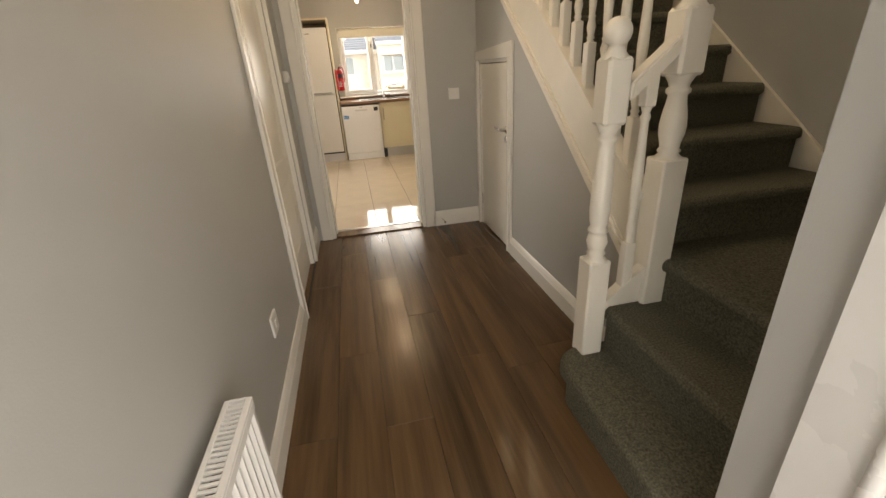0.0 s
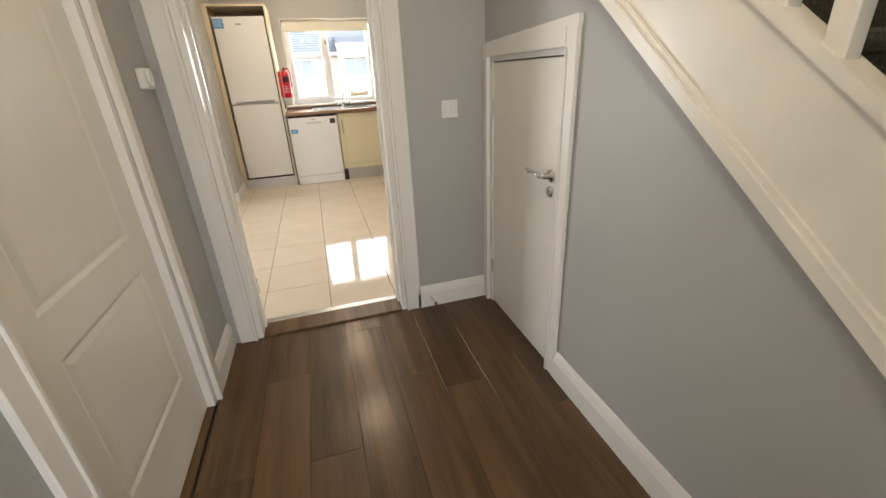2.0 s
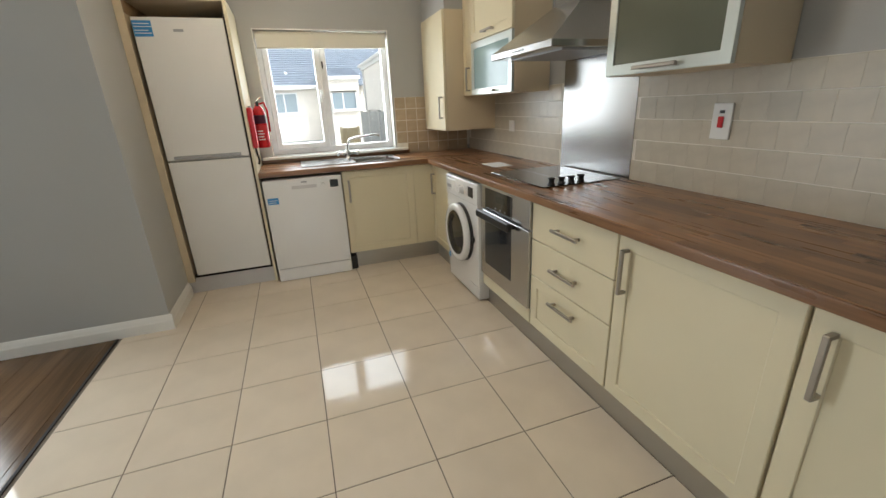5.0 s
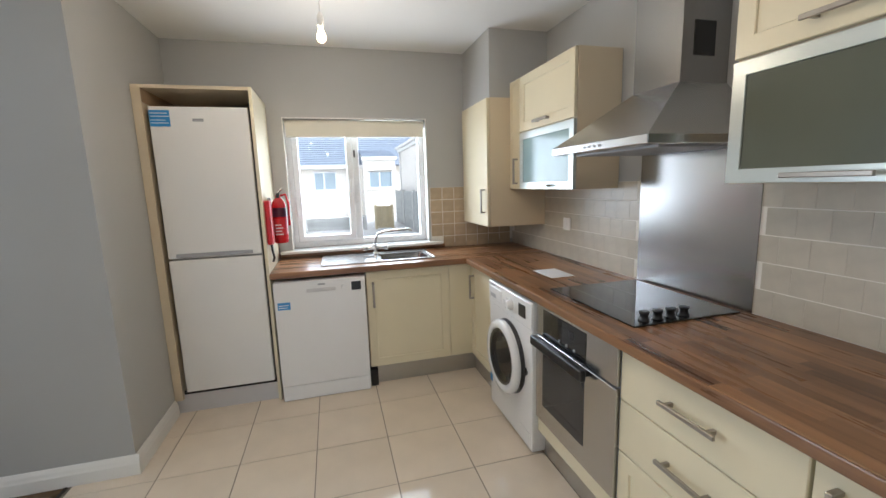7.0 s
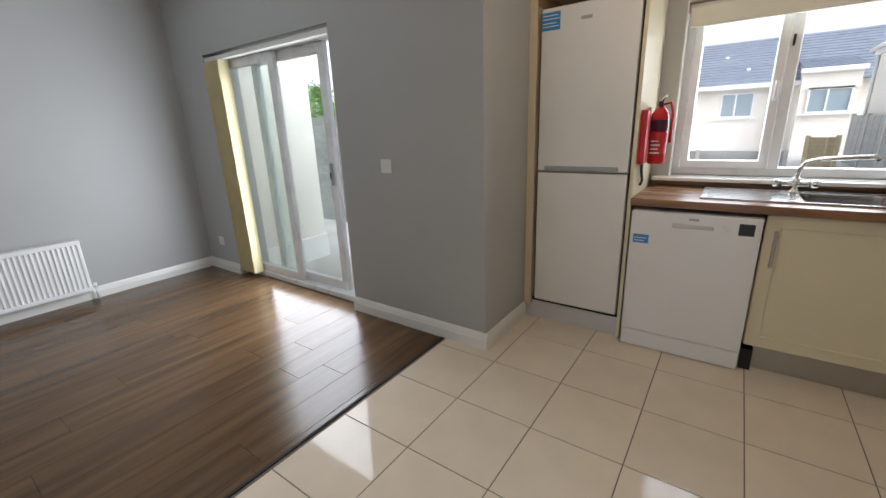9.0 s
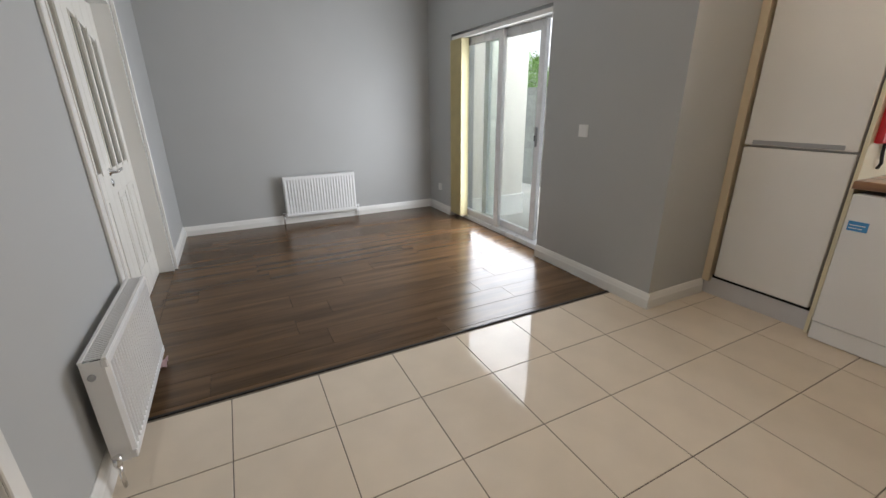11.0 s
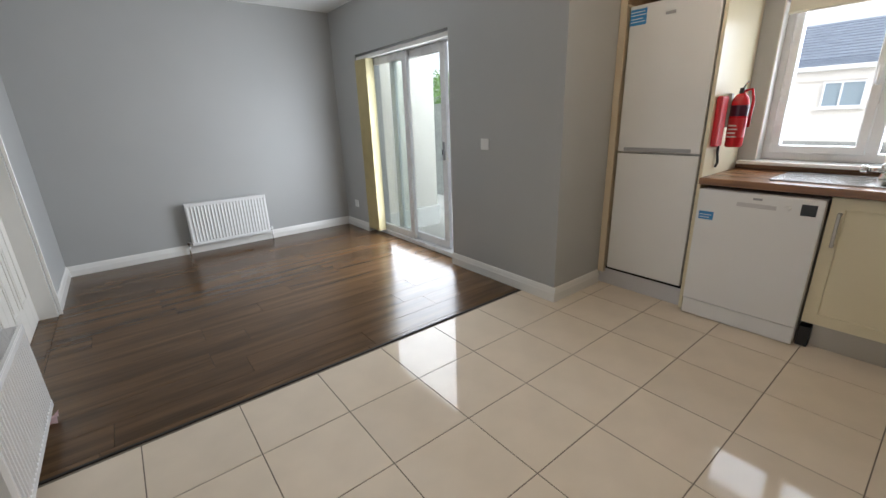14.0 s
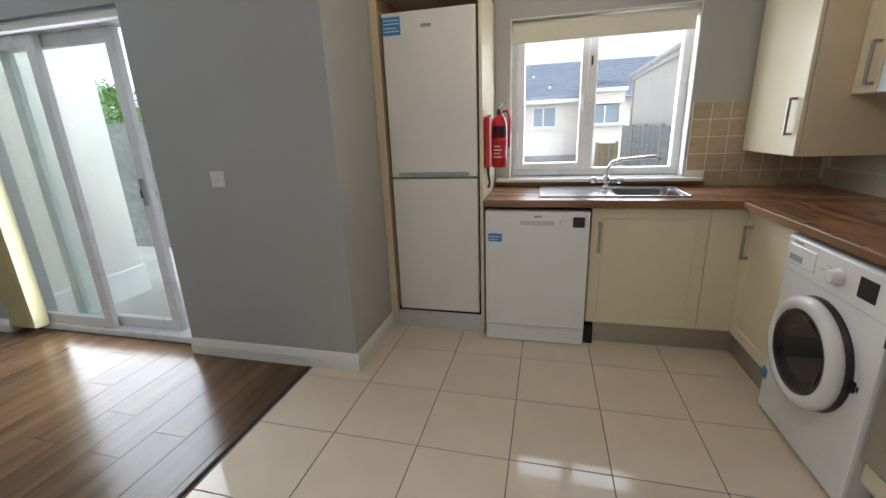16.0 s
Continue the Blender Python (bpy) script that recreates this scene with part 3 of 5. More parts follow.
# understairs cupboard door
cw = CUP[1] - CUP[0] - 0.046
d4 = thing("door_4", "small flat white cupboard door under the stairs", "cupboard door", (XU + 0.005, CUP[1] - 0.023, 0.01), rz=-90, local=True)
leaf = part("leaf", box(B(), 0, 0, 0, cw, 0.035, CUP[3] - 0.035, 0.003), M_DOOR, d4)
bm = B()
HX = cw - 0.055
lathe(bm, [(0.026, 0), (0.026, -0.006), (0.012, -0.012), (0.009, -0.04)], (HX, 0, 0.875), "y", 20)
tube(bm, [(HX, -0.04, 0.875), (HX - 0.03, -0.045, 0.879), (HX - 0.07, -0.045, 0.883), (HX - 0.1, -0.045, 0.877), (HX - 0.125, -0.042, 0.885)], [0.011, 0.01, 0.008, 0.008, 0.006], 10)
part("handle", bm, M_CHROME, leaf, "chrome lever handle")
part("keyhole_rose", lathe(B(), [(0.024, 0), (0.024, -0.005), (0.016, -0.009)], (HX, 0, 0.81), "y", 20), M_CHROME, leaf, "chrome keyhole rose")
for z in (0.18, 1.05):
    part("hinge", box(B(), -0.016, -0.008, z, 0.004, 0.002, z + 0.09, 0.002), M_CHROME, d4, "steel hinge")


# ---- kitchen units ----
def shaker(name, face, f, u0, u1, z0, z1, parent, w=0.062, label=""):
    d = part(name, frame_ring(B(), face, f, u0, u1, z0, z1, w, 0, 0.02, 0.003), M_CREAM, parent, label)
    part("panel", fbox(B(), face, f, u0 + w - 0.002, u1 - w + 0.002, z0 + w - 0.002, z1 - w + 0.002, 0.007, 0.018), M_CREAM, d)
    return d


def bar_handle(face, f, u, z, length, upright, parent, r=0.0075):
    bm = B()
    n = length / 2
    if upright:
        fbox(bm, face, f, u - r, u + r, z - n, z + n, -0.036, -0.024, 0.002)
        for zz in (z - n, z + n - 0.012):
            fbox(bm, face, f, u - r, u + r, zz, zz + 0.012, -0.03, 0.001, 0.001)
    else:
        fbox(bm, face, f, u - n, u + n, z - r, z + r, -0.036, -0.024, 0.002)
        for uu in (u - n + 0.02, u + n - 0.032):
            fbox(bm, face, f, uu, uu + 0.012, z - r, z + r, -0.03, 0.001, 0.001)
    return part("handle", bm, M_NICKEL, parent, "brushed nickel bar handle")


DX, DY = 1.42, 7.45
G = "fitted kitchen units"


def base_unit(label, face, f, u0, u1, back, doors=(), drawers=(), sink=False):
    at = ((f + back) / 2, (u0 + u1) / 2, 0.15) if face == "W" else ((u0 + u1) / 2, (f + back) / 2, 0.15)
    t = thing("base_cabinet", label, "kitchen cabinet", at, G)
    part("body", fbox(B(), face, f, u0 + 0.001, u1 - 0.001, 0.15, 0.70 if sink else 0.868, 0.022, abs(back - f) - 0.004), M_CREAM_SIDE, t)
    for (a, b, hu, hz) in doors:
        d = shaker("door", face, f, a, b, 0.152, 0.862, t, 0.062 if b - a > 0.25 else 0.04)
        if hu is not None:
            bar_handle(face, f, hu, hz, 0.18, True, d)
    for (a, b, z0, z1) in drawers:
        if z1 - z0 > 0.24:
            d = shaker("drawer_front", face, f, a, b, z0, z1, t)
        else:
            d = part("drawer_front", fbox(B(), face, f, a, b, z0, z1, 0, 0.02, 0.003), M_CREAM, t)
        bar_handle(face, f, (a + b) / 2, z1 - 0.075 if z1 - z0 > 0.24 else (z0 + z1) / 2, 0.2, False, d)
    return t


base_unit("cream base cabinet with one door beside the wall", "W", DX, 4.016, 4.525, XE, [(4.02, 4.522, 4.47, 0.72)])
base_unit("wide cream base cabinet with one framed door", "W", DX, 4.53, 5.162, XE, [(4.532, 5.16, 5.11, 0.72)])
base_unit("cream drawer unit with three drawers", "W", DX, 5.166, 5.778, XE, (), [(5.168, 5.776, 0.66, 0.862), (5.168, 5.776, 0.456, 0.656), (5.168, 5.776, 0.152, 0.452)])
base_unit("cream corner base cabinet next to the washing machine", "W", DX, 7.0, 7.44, XE, [(7.003, 7.449, 7.39, 0.695)])
base_unit("cream base cabinet under the sink", "S", DY, 0.637, 1.418, YN, [(0.64, 1.2465, 0.685, 0.695)], sink=True)
solo("filler_post", fbox(B(), "S", DY, 1.2482, 1.455, 0.152, 0.862, 0.002, 0.02, 0.002), M_CREAM, "plain cream filler board in the unit corner", "filler board")
bm = B()
box(bm, 1.465, 4.016, 0, 1.48, 6.398, 0.148)
box(bm, 1.465, 7.0, 0, 1.48, 7.52, 0.148)
solo("plinth", bm, M_PLINTH, "brushed metal plinth under the drawer units", "plinth")
solo("plinth", box(B(), 0.69, 7.505, 0, 1.464, 7.52, 0.148), M_PLINTH, "brushed metal plinth under the sink unit", "plinth")
# black block put into the open gap as its shade
solo("plinth_end_shade", box(B(), 0.636, 7.46, 0, 0.688, 7.6, 0.12), M_BLACK, "black block painting the shade in the gap beside the dishwasher", "plinth")

# worktops: a core with glued staves on it
def worktop(label, x0, y0, x1, y1, along, m, seed, hole=None):
    t = thing("worktop", label, "worktop", ((x0 + x1) / 2, (y0 + y1) / 2, 0.87))
    if hole:
        hx0, hx1, hy0, hy1 = hole
        bm = B()
        for q in ((x0, y0, hx0, y1), (hx1, y0, x1, y1), (hx0, y0, hx1, hy0), (hx0, hy1, hx1, y1)):
            box(bm, q[0], q[1], 0.87, q[2], q[3], 0.9065)
        part("core", bm, m, t)
    else:
        part("core", box(B(), x0, y0, 0.87, x1, y1, 0.9065, 0.005, 2), m, t)
    rng = random.Random(seed)
    lo, hi, a0, a1 = (x0, x1, y0, y1) if along == "y" else (y0, y1, x0, x1)
    rows = round((hi - lo) / 0.043)
    w = (hi - lo - 0.008) / rows
    made = {}
    for r in range(rows):
        c = lo + 0.004 + w * (r + 0.5)
        a = a0 + 0.004 - rng.uniform(0, 0.3)
        while a < a1 - 0.004:
            n = rng.choice((0.26, 0.34, 0.42, 0.5))
            p, q = max(a, a0 + 0.004), min(a + n, a1 - 0.004)
            a += n
            if hole and hole[2] - w / 2 < c < hole[3] + w / 2:
                if p < hole[0] < q:
                    q = hole[0]
                elif p < hole[1] < q:
                    p = hole[1]
                elif p >= hole[0] and q <= hole[1]:
                    continue
            if q - p < 0.02:
                continue
            key = round(q - p, 4)
            if key not in made:
                h = (q - p) / 2 - 0.0002
                v = w / 2 - 0.0002
                made[key] = mesh_of("stave", box(B(), -v if along == "y" else -h, -h if along == "y" else -v, 0, v if along == "y" else h, h if along == "y" else v, 0.004), m)
            ob = new("stave", made[key])
            ob.parent = t
            ob.matrix_parent_inverse = t.matrix_basis.inverted()
            ob.location = (c, (p + q) / 2, 0.906) if along == "y" else ((p + q) / 2, c, 0.906)
    return t


worktop("walnut block worktop along the hob", 1.374, 4.014, XE - 0.002, 7.415, "y", M_TOP, 21)
worktop("walnut block worktop holding the sink", 0.016, 7.418, XE - 0.002, YN - 0.002, "x", M_TOPX, 22, (0.775, 1.135, 7.575, 7.865))
solo("joint_strip", box(B(), 1.38, 7.4135, 0.905, XE - 0.004, 7.4195, 0.9108), M_STEELH, "thin metal strip between the worktops", "worktop strip")
solo("upstand", box(B(), 0.016, YN - 0.02, 0.911, 1.38, YN - 0.002, 0.945, 0.002), M_TOPX, "low wooden strip below the window board", "upstand")


# wall units
def wall_unit(label, face, f, u0, u1, z0, z1, back, side=M_CREAM_SIDE):
    at = ((f + back) / 2, (u0 + u1) / 2, z0)
    t = thing("wall_cabinet", label, "kitchen cabinet", at, "fitted wall units")
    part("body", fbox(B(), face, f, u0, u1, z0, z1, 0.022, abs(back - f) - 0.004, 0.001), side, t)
    return t


def glass_flap(t, f, u0, u1, z0, z1, m):
    w = 0.045
    bm = frame_ring(B(), "W", f, u0, u1, z0, z1, w, 0, 0.02, 0.001)
    fl = part("glass_flap", bm, M_ALU, t, "aluminium framed flap")
    part("pane", fbox(B(), "W", f, u0 + w - 0.003, u1 - w + 0.003, z0 + w - 0.003, z1 - w + 0.003, 0.006, 0.012), m, fl, "frosted glass pane")
    bar_handle("W", f, (u0 + u1) / 2, z0 + 0.022, 0.22, False, fl)


boil = wall_unit("tall deep cream wall cabinet in the corner", "W", 1.56, 7.44, YN, 1.128, 2.06, XE)
d = part("door", fbox(B(), "W", 1.56, 7.442, YN - 0.03, 1.13, 2.058, 0, 0.02, 0.003), M_CREAM, boil)
bar_handle("W", 1.56, 7.5, 1.32, 0.18, True, d)
struct("boxing", box(B(), 1.585, 7.445, 2.06, XE, YN, CEIL), M_WALL, "painted boxing above the corner cabinet", "boxing")
ca = wall_unit("narrow cream wall cabinet", "W", 1.74, 7.283, 7.438, 1.405, 2.16, XE)
d = shaker("door", "W", 1.74, 7.285, 7.438, 1.407, 2.158, ca, 0.03)
bar_handle("W", 1.74, 7.315, 1.53, 0.18, True, d)
cb = wall_unit("cream wall cabinet with a glass flap", "W", 1.74, 6.61, 7.28, 1.405, 2.16, XE)
d = shaker("door", "W", 1.74, 6.612, 7.278, 1.795, 2.158, cb, 0.062, "cream lift-up door")
bar_handle("W", 1.74, 6.945, 1.835, 0.18, False, d)
glass_flap(cb, 1.74, 6.612, 7.278, 1.407, 1.788, M_FROST_REFLECTING)
cc = wall_unit("cream wall cabinet with a dark frosted flap", "W", 1.74, 5.085, 5.70, 1.43, 2.185, XE)
d = shaker("door", "W", 1.74, 5.087, 5.698, 1.825, 2.183, cc, 0.062, "cream lift-up door")
bar_handle("W", 1.74, 5.39, 1.875, 0.2, False, d)
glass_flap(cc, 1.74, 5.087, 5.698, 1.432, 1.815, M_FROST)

# fridge housing and fridge
fh = thing("fridge_housing", "tall cream fridge housing with an open top shelf", "kitchen cabinet", (-0.3, 7.75, 0))
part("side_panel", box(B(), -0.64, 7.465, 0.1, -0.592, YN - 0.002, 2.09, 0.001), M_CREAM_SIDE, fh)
# dark strip added to paint the shade between fridge and side panel
part("side_gap_shade", box(B(), -0.0215, 7.5, 0.1, -0.0085, 7.52, 2.0), M_SHADOW, fh)
part("side_panel", box(B(), -0.008, 7.465, 0.0, 0.012, YN - 0.002, 2.09, 0.001), M_CREAM, fh)
part("top_panel", box(B(), -0.592, 7.467, 2.07, -0.008, YN - 0.002, 2.09), M_CREAM_SIDE, fh)
part("back_panel", box(B(), -0.592, YN - 0.02, 0.1, -0.008, YN - 0.003, 2.07), M_CARD, fh, "raw brown back board")
part("inner_lining", box(B(), -0.5915, 7.47, 1.99, -0.588, YN - 0.021, 2.07), M_CARD, fh)
part("plinth", box(B(), -0.64, 7.495, 0, -0.009, 7.515, 0.125), M_PALE, fh, "pale grey plinth")
# dark strip added to paint the shade below the lower fridge door
part("plinth_gap_shade", box(B(), -0.59, 7.496, 0.1255, -0.01, 7.52, 0.148), M_SHADOW, fh)
fg = thing("fridge_freezer", "tall white fridge freezer in a housing", "fridge freezer", (-0.3, 7.75, 0.1))
part("body", box(B(), -0.563, 7.53, 0.1, -0.024, YN - 0.03, 1.96, 0.004), M_APPL_WARM, fg)
ud = part("upper_door", box(B(), -0.566, 7.468, 1.043, -0.022, 7.526, 1.968, 0.008, 2), M_APPL_WARM, fg)
part("lower_door", box(B(), -0.566, 7.468, 0.15, -0.022, 7.526, 1.033, 0.008, 2), M_APPL_WARM, fg)
part("grip", box(B(), -0.52, 7.461, 1.05, -0.075, 7.472, 1.074, 0.004), M_GREY, ud, "grey grip strip")
part("badge", box(B(), -0.335, 7.4655, 1.88, -0.275, 7.469, 1.897, 0.001), M_GREY, ud, "small grey badge")
part("sticker", box(B(), -0.563, 7.4662, 1.85, -0.455, 7.469, 1.945), M_BLUE, ud, "blue energy sticker")
for k, (a, b) in enumerate(((1.925, 0.09), (1.907, 0.1), (1.885, 0.08), (1.868, 0.095))):
    part("sticker_line", box(B(), -0.557, 7.4648, a, -0.557 + b, 7.4668, a + 0.0045), M_PAPER, ud, "white print bar")

# dishwasher
dw = thing("dishwasher", "white freestanding dishwasher under the worktop", "dishwasher", (0.33, 7.7, 0))
part("body", box(B(), 0.034, 7.44, 0.02, 0.63, 7.98, 0.846, 0.003), M_APPL, dw)
dd = part("door", box(B(), 0.031, 7.408, 0.115, 0.629, 7.438, 0.845, 0.006, 2), M_APPL, dw)
part("kick_panel", box(B(), 0.032, 7.416, 0.004, 0.628, 7.437, 0.111, 0.004), M_APPL, dw)
part("grip", box(B(), 0.24, 7.405, 0.765, 0.43, 7.41, 0.79, 0.002), M_PALE, dd, "pale grey grip recess")
part("display", box(B(), 0.535, 7.405, 0.755, 0.6, 7.41, 0.815, 0.001), M_BLACK, dd, "black control display")
part("badge", box(B(), 0.315, 7.405, 0.81, 0.36, 7.409, 0.822), M_GREY, dd, "small grey badge")
part("dial", lathe(B(), [(0.014, 0), (0.012, -0.01)], (0.48, 7.408, 0.785), "y", 14), M_APPL, dd)
part("sticker", box(B(), 0.05, 7.4055, 0.66, 0.13, 7.409, 0.71), M_BLUE, dd, "blue energy sticker")
part("sticker_line", box(B(), 0.056, 7.4045, 0.688, 0.12, 7.4056, 0.692), M_PAPER, dd)
part("sticker_line", box(B(), 0.056, 7.4045, 0.672, 0.11, 7.4056, 0.676), M_PAPER, dd)

# washing machine
WX = 1.39
wm = thing("washing_machine", "white front-loading washing machine", "washing machine", (1.7, 6.7, 0))
part("body", box(B(), WX, 6.403, 0.012, 1.95, 6.993, 0.85, 0.012, 2), M_APPL, wm)
part("control_panel", box(B(), WX - 0.004, 6.408, 0.70, WX + 0.01, 6.988, 0.842, 0.004), M_APPL, wm)
part("drawer", box(B(), WX - 0.007, 6.79, 0.735, WX, 6.965, 0.815, 0.002), M_APPL, wm, "detergent drawer front")
part("drawer_slot", box(B(), WX - 0.0085, 6.87, 0.75, WX - 0.006, 6.955, 0.775), M_GREY, wm)
part("dial", lathe(B(), [(0.032, 0), (0.032, -0.006), (0.026, -0.008), (0.024, -0.03), (0.018, -0.032)], (WX - 0.004, 6.655, 0.772), "x", 24), M_APPL, wm, "programme dial")
part("display", box(B(), WX - 0.007, 6.475, 0.742, WX - 0.003, 6.555, 0.812, 0.001), M_BLACK, wm, "black control display")
dc = (WX, 6.70, 0.45)
dr = part("door_ring", lathe(B(), [(0.166, -0.03), (0.162, -0.05), (0.168, -0.058), (0.188, -0.062), (0.206, -0.056), (0.216, -0.042), (0.215, -0.024), (0.18, -0.022)], dc, "x", 40), M_APPL, wm, "round white porthole ring")
part("porthole", lathe(B(), [(0.0, -0.02), (0.06, -0.023), (0.11, -0.033), (0.145, -0.047), (0.163, -0.056), (0.167, -0.035)], dc, "x", 36), M_BLACKGL, dr, "dark glass porthole")
part("gasket", lathe(B(), [(0.219, 0.002), (0.216, -0.008), (0.21, -0.016), (0.208, -0.028)], dc, "x", 36), M_BLACK, dr)
part("latch", box(B(), WX - 0.012, 6.465, 0.43, WX, 6.485, 0.47, 0.002), M_BLACK, wm)
part("sticker", box(B(), WX - 0.001, 6.955, 0.16, WX + 0.06, 6.9945, 0.21), M_BLUE, wm, "blue transit sticker")

part("filter_cover", box(B(), WX - 0.003, 6.43, 0.03, WX + 0.002, 6.56, 0.11, 0.003), M_APPL, wm, "small filter cover")
part("badge", box(B(), WX - 0.0055, 6.885, 0.822, WX - 0.003, 6.945, 0.832), M_GREY, wm, "small grey badge")
for k in range(3):
    part("print_bar", box(B(), WX - 0.0055, 6.70 + 0.035 * (k % 2), 0.79 - 0.02 * k, WX - 0.003, 6.725 + 0.035 * (k % 2), 0.794 - 0.02 * k), M_GREY, wm)
part("lock_slot", box(B(), WX - 0.002, 6.455, 0.44, WX + 0.001, 6.462, 0.46), M_BLACK, wm)

# oven
ov = thing("oven", "stainless built-in electric oven below the hob", "oven", (1.7, 6.1, 0.15))
part("body", box(B(), DX + 0.005, 5.782, 0.24, 1.95, 6.396, 0.866), M_GREY, ov)
part("control_panel", box(B(), DX - 0.014, 5.783, 0.70, DX + 0.01, 6.395, 0.862, 0.003), M_STEELH, ov, "brushed steel fascia")
part("display", box(B(), DX - 0.016, 5.97, 0.71, DX - 0.013, 6.32, 0.84, 0.001), M_BLACKGL, ov, "black glass display")
for k in range(3):
    part("button", lathe(B(), [(0.007, 0), (0.006, -0.004)], (DX - 0.016, 6.05 + 0.06 * k, 0.735), "x", 12), M_GREY, ov, "small grey button")
part("clock_display", box(B(), DX - 0.0168, 6.06, 0.775, DX - 0.0158, 6.17, 0.812), M_DARKGL, ov)
od = part("door", box(B(), DX - 0.016, 5.783, 0.24, DX + 0.01, 6.395, 0.692, 0.003), M_STEELH, ov, "brushed steel oven door")
part("window", box(B(), DX - 0.018, 5.975, 0.335, DX - 0.015, 6.32, 0.655, 0.001), M_DARKGL, od, "dark glass window")
bm = B()
box(bm, DX - 0.064, 5.935, 0.65, DX - 0.034, 6.37, 0.7, 0.01, 3)
for y in (5.965, 6.34):
    box(bm, DX - 0.045, y - 0.012, 0.662, DX - 0.014, y + 0.012, 0.688, 0.002)
part("handle", bm, M_BLACK, od, "black bar handle")
part("filler_panel", box(B(), DX, 5.783, 0.15, DX + 0.02, 6.395, 0.236, 0.002), M_CREAM, ov, "cream filler panel")

# hob
hb = thing("hob", "black ceramic hob with four knobs", "hob", (1.75, 6.1, 0.91))
part("glass_top", box(B(), 1.49, 5.805, 0.9105, 2.0, 6.405, 0.917, 0.002), M_BLACKGL, hb)
for k in range(4):
    part("knob", lathe(B(), [(0.021, 0), (0.021, 0.004), (0.016, 0.008), (0.015, 0.026), (0.02, 0.03), (0.02, 0.036), (0.012, 0.038)], (1.57 + k * 0.062, 5.845 + 0.0 * k, 0.917), "z", 16), M_BLACK, hb, "black knob")

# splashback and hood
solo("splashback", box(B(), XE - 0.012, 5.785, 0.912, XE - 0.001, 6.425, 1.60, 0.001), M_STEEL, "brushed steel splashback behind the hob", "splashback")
hd = thing("cooker_hood", "stainless chimney cooker hood above the hob", "cooker hood", (1.8, 6.1, 1.57))
bm = B()
box(bm, 1.50, 5.79, 1.575, XE - 0.002, 6.42, 1.61, 0.003)
part("rim", bm, M_STEELH, hd)
for k in range(4):
    part("push_button", box(B(), 1.4985, 6.04 + 0.035 * k, 1.588, 1.501, 6.06 + 0.035 * k, 1.597), M_GREY, hd, "small push button")
part("filter", box(B(), 1.6, 5.85, 1.568, XE - 0.06, 6.36, 1.576), M_GREY, hd, "grey grease filter")
bm = B()
lo = [(1.505, 5.795), (XE - 0.002, 5.795), (XE - 0.002, 6.415), (1.505, 6.415)]
hi = [(1.80, 5.975), (XE - 0.002, 5.975), (XE - 0.002, 6.235), (1.80, 6.235)]
a = [bm.verts.new((x, y, 1.61)) for x, y in lo]
b = [bm.verts.new((x, y, 1.83)) for x, y in hi]
for k in range(4):
    bm.faces.new((a[k], a[(k + 1) % 4], b[(k + 1) % 4], b[k]))
bm.faces.new(b)
bmesh.ops.recalc_face_normals(bm, faces=bm.faces[:])
part("canopy", bm, M_STEELH, hd)
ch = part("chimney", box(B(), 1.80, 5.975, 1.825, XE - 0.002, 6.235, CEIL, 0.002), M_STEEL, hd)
part("vent", box(B(), 1.86, 5.972, 1.93, 1.96, 5.976, 2.06), M_BLACK, ch, "black vent grille")


# ---- staircase ----
RISE, GO, Y4 = 0.19, 0.245, 1.755
stairs = thing("staircase", "carpeted stairs with white painted turned balustrade", "staircase", (1.7, 2.5, 0))


def tread(bm, axis, front, back, z0, z1, a, b, s=1):
    """A carpeted step with a rounded nose; front and back along the going."""
    n = 0.028
    prof = [(front + s * 0.022, z0), (front + s * 0.022, z1 - 2 * n), (front + s * 0.004, z1 - 2 * n + 0.008), (front - s * 0.004, z1 - n), (front + s * 0.002, z1 - 0.01), (front + s * 0.016, z1), (back, z1), (back, z0)]
    return prism(bm, prof, axis, a, b)


# bottom step with a rounded end, second step, quarter landing
bm = B()
for z0, z1, grow in ((0.0, 0.135, -0.022), (0.135, 0.19, 0.0)):
    pts = [(1.30, 0.92), (0.85 - grow, 0.92)]
    for k in range(9):
        a = math.pi - k * math.pi / 2 / 8
        pts.append((0.85 - grow + 0.13 + (0.13) * math.cos(a), 1.60 + grow + 0.12 * math.sin(a)))
    pts += [(1.30, 1.72 + grow)]
    prism(bm, pts, "z", z0, z1)
top = [e for e in bm.edges if all(abs(v.co.z - 0.19) < 1e-5 for v in e.verts)]
bmesh.ops.bevel(bm, geom=top, offset=0.022, segments=3, affect="EDGES", profile=0.5)
part("carpet_step", bm, M_CARPET, stairs)
part("carpet_step", tread(B(), "y", 1.06, 1.40, 0.19, 0.38, 0.92, 1.69), M_CARPET, stairs)


def tread_x(front, back, z0, z1, a, b):
    return tread(B(), "y", front, back, z0, z1, a, b)


part("carpet_landing", tread_x(1.275, XST - 0.02, 0.38, 0.57, 0.92, 1.78), M_CARPET, stairs)
for k in range(4, 16):
    y = Y4 + GO * (k - 4)
    bm = tread(B(), "x", y, y + GO + 0.03, RISE * (k - 1) - 0.12, RISE * k, 1.265, XST - 0.022)
    part("carpet_step", bm, M_CARPET, stairs)
struct("wall_stair_foot", box(B(), 0.86, 0.80, 0, XST, 0.92, CEIL), M_WALL, "painted wall beside the stair foot")


def string_top(y):
    return string_low(y) + 0.275


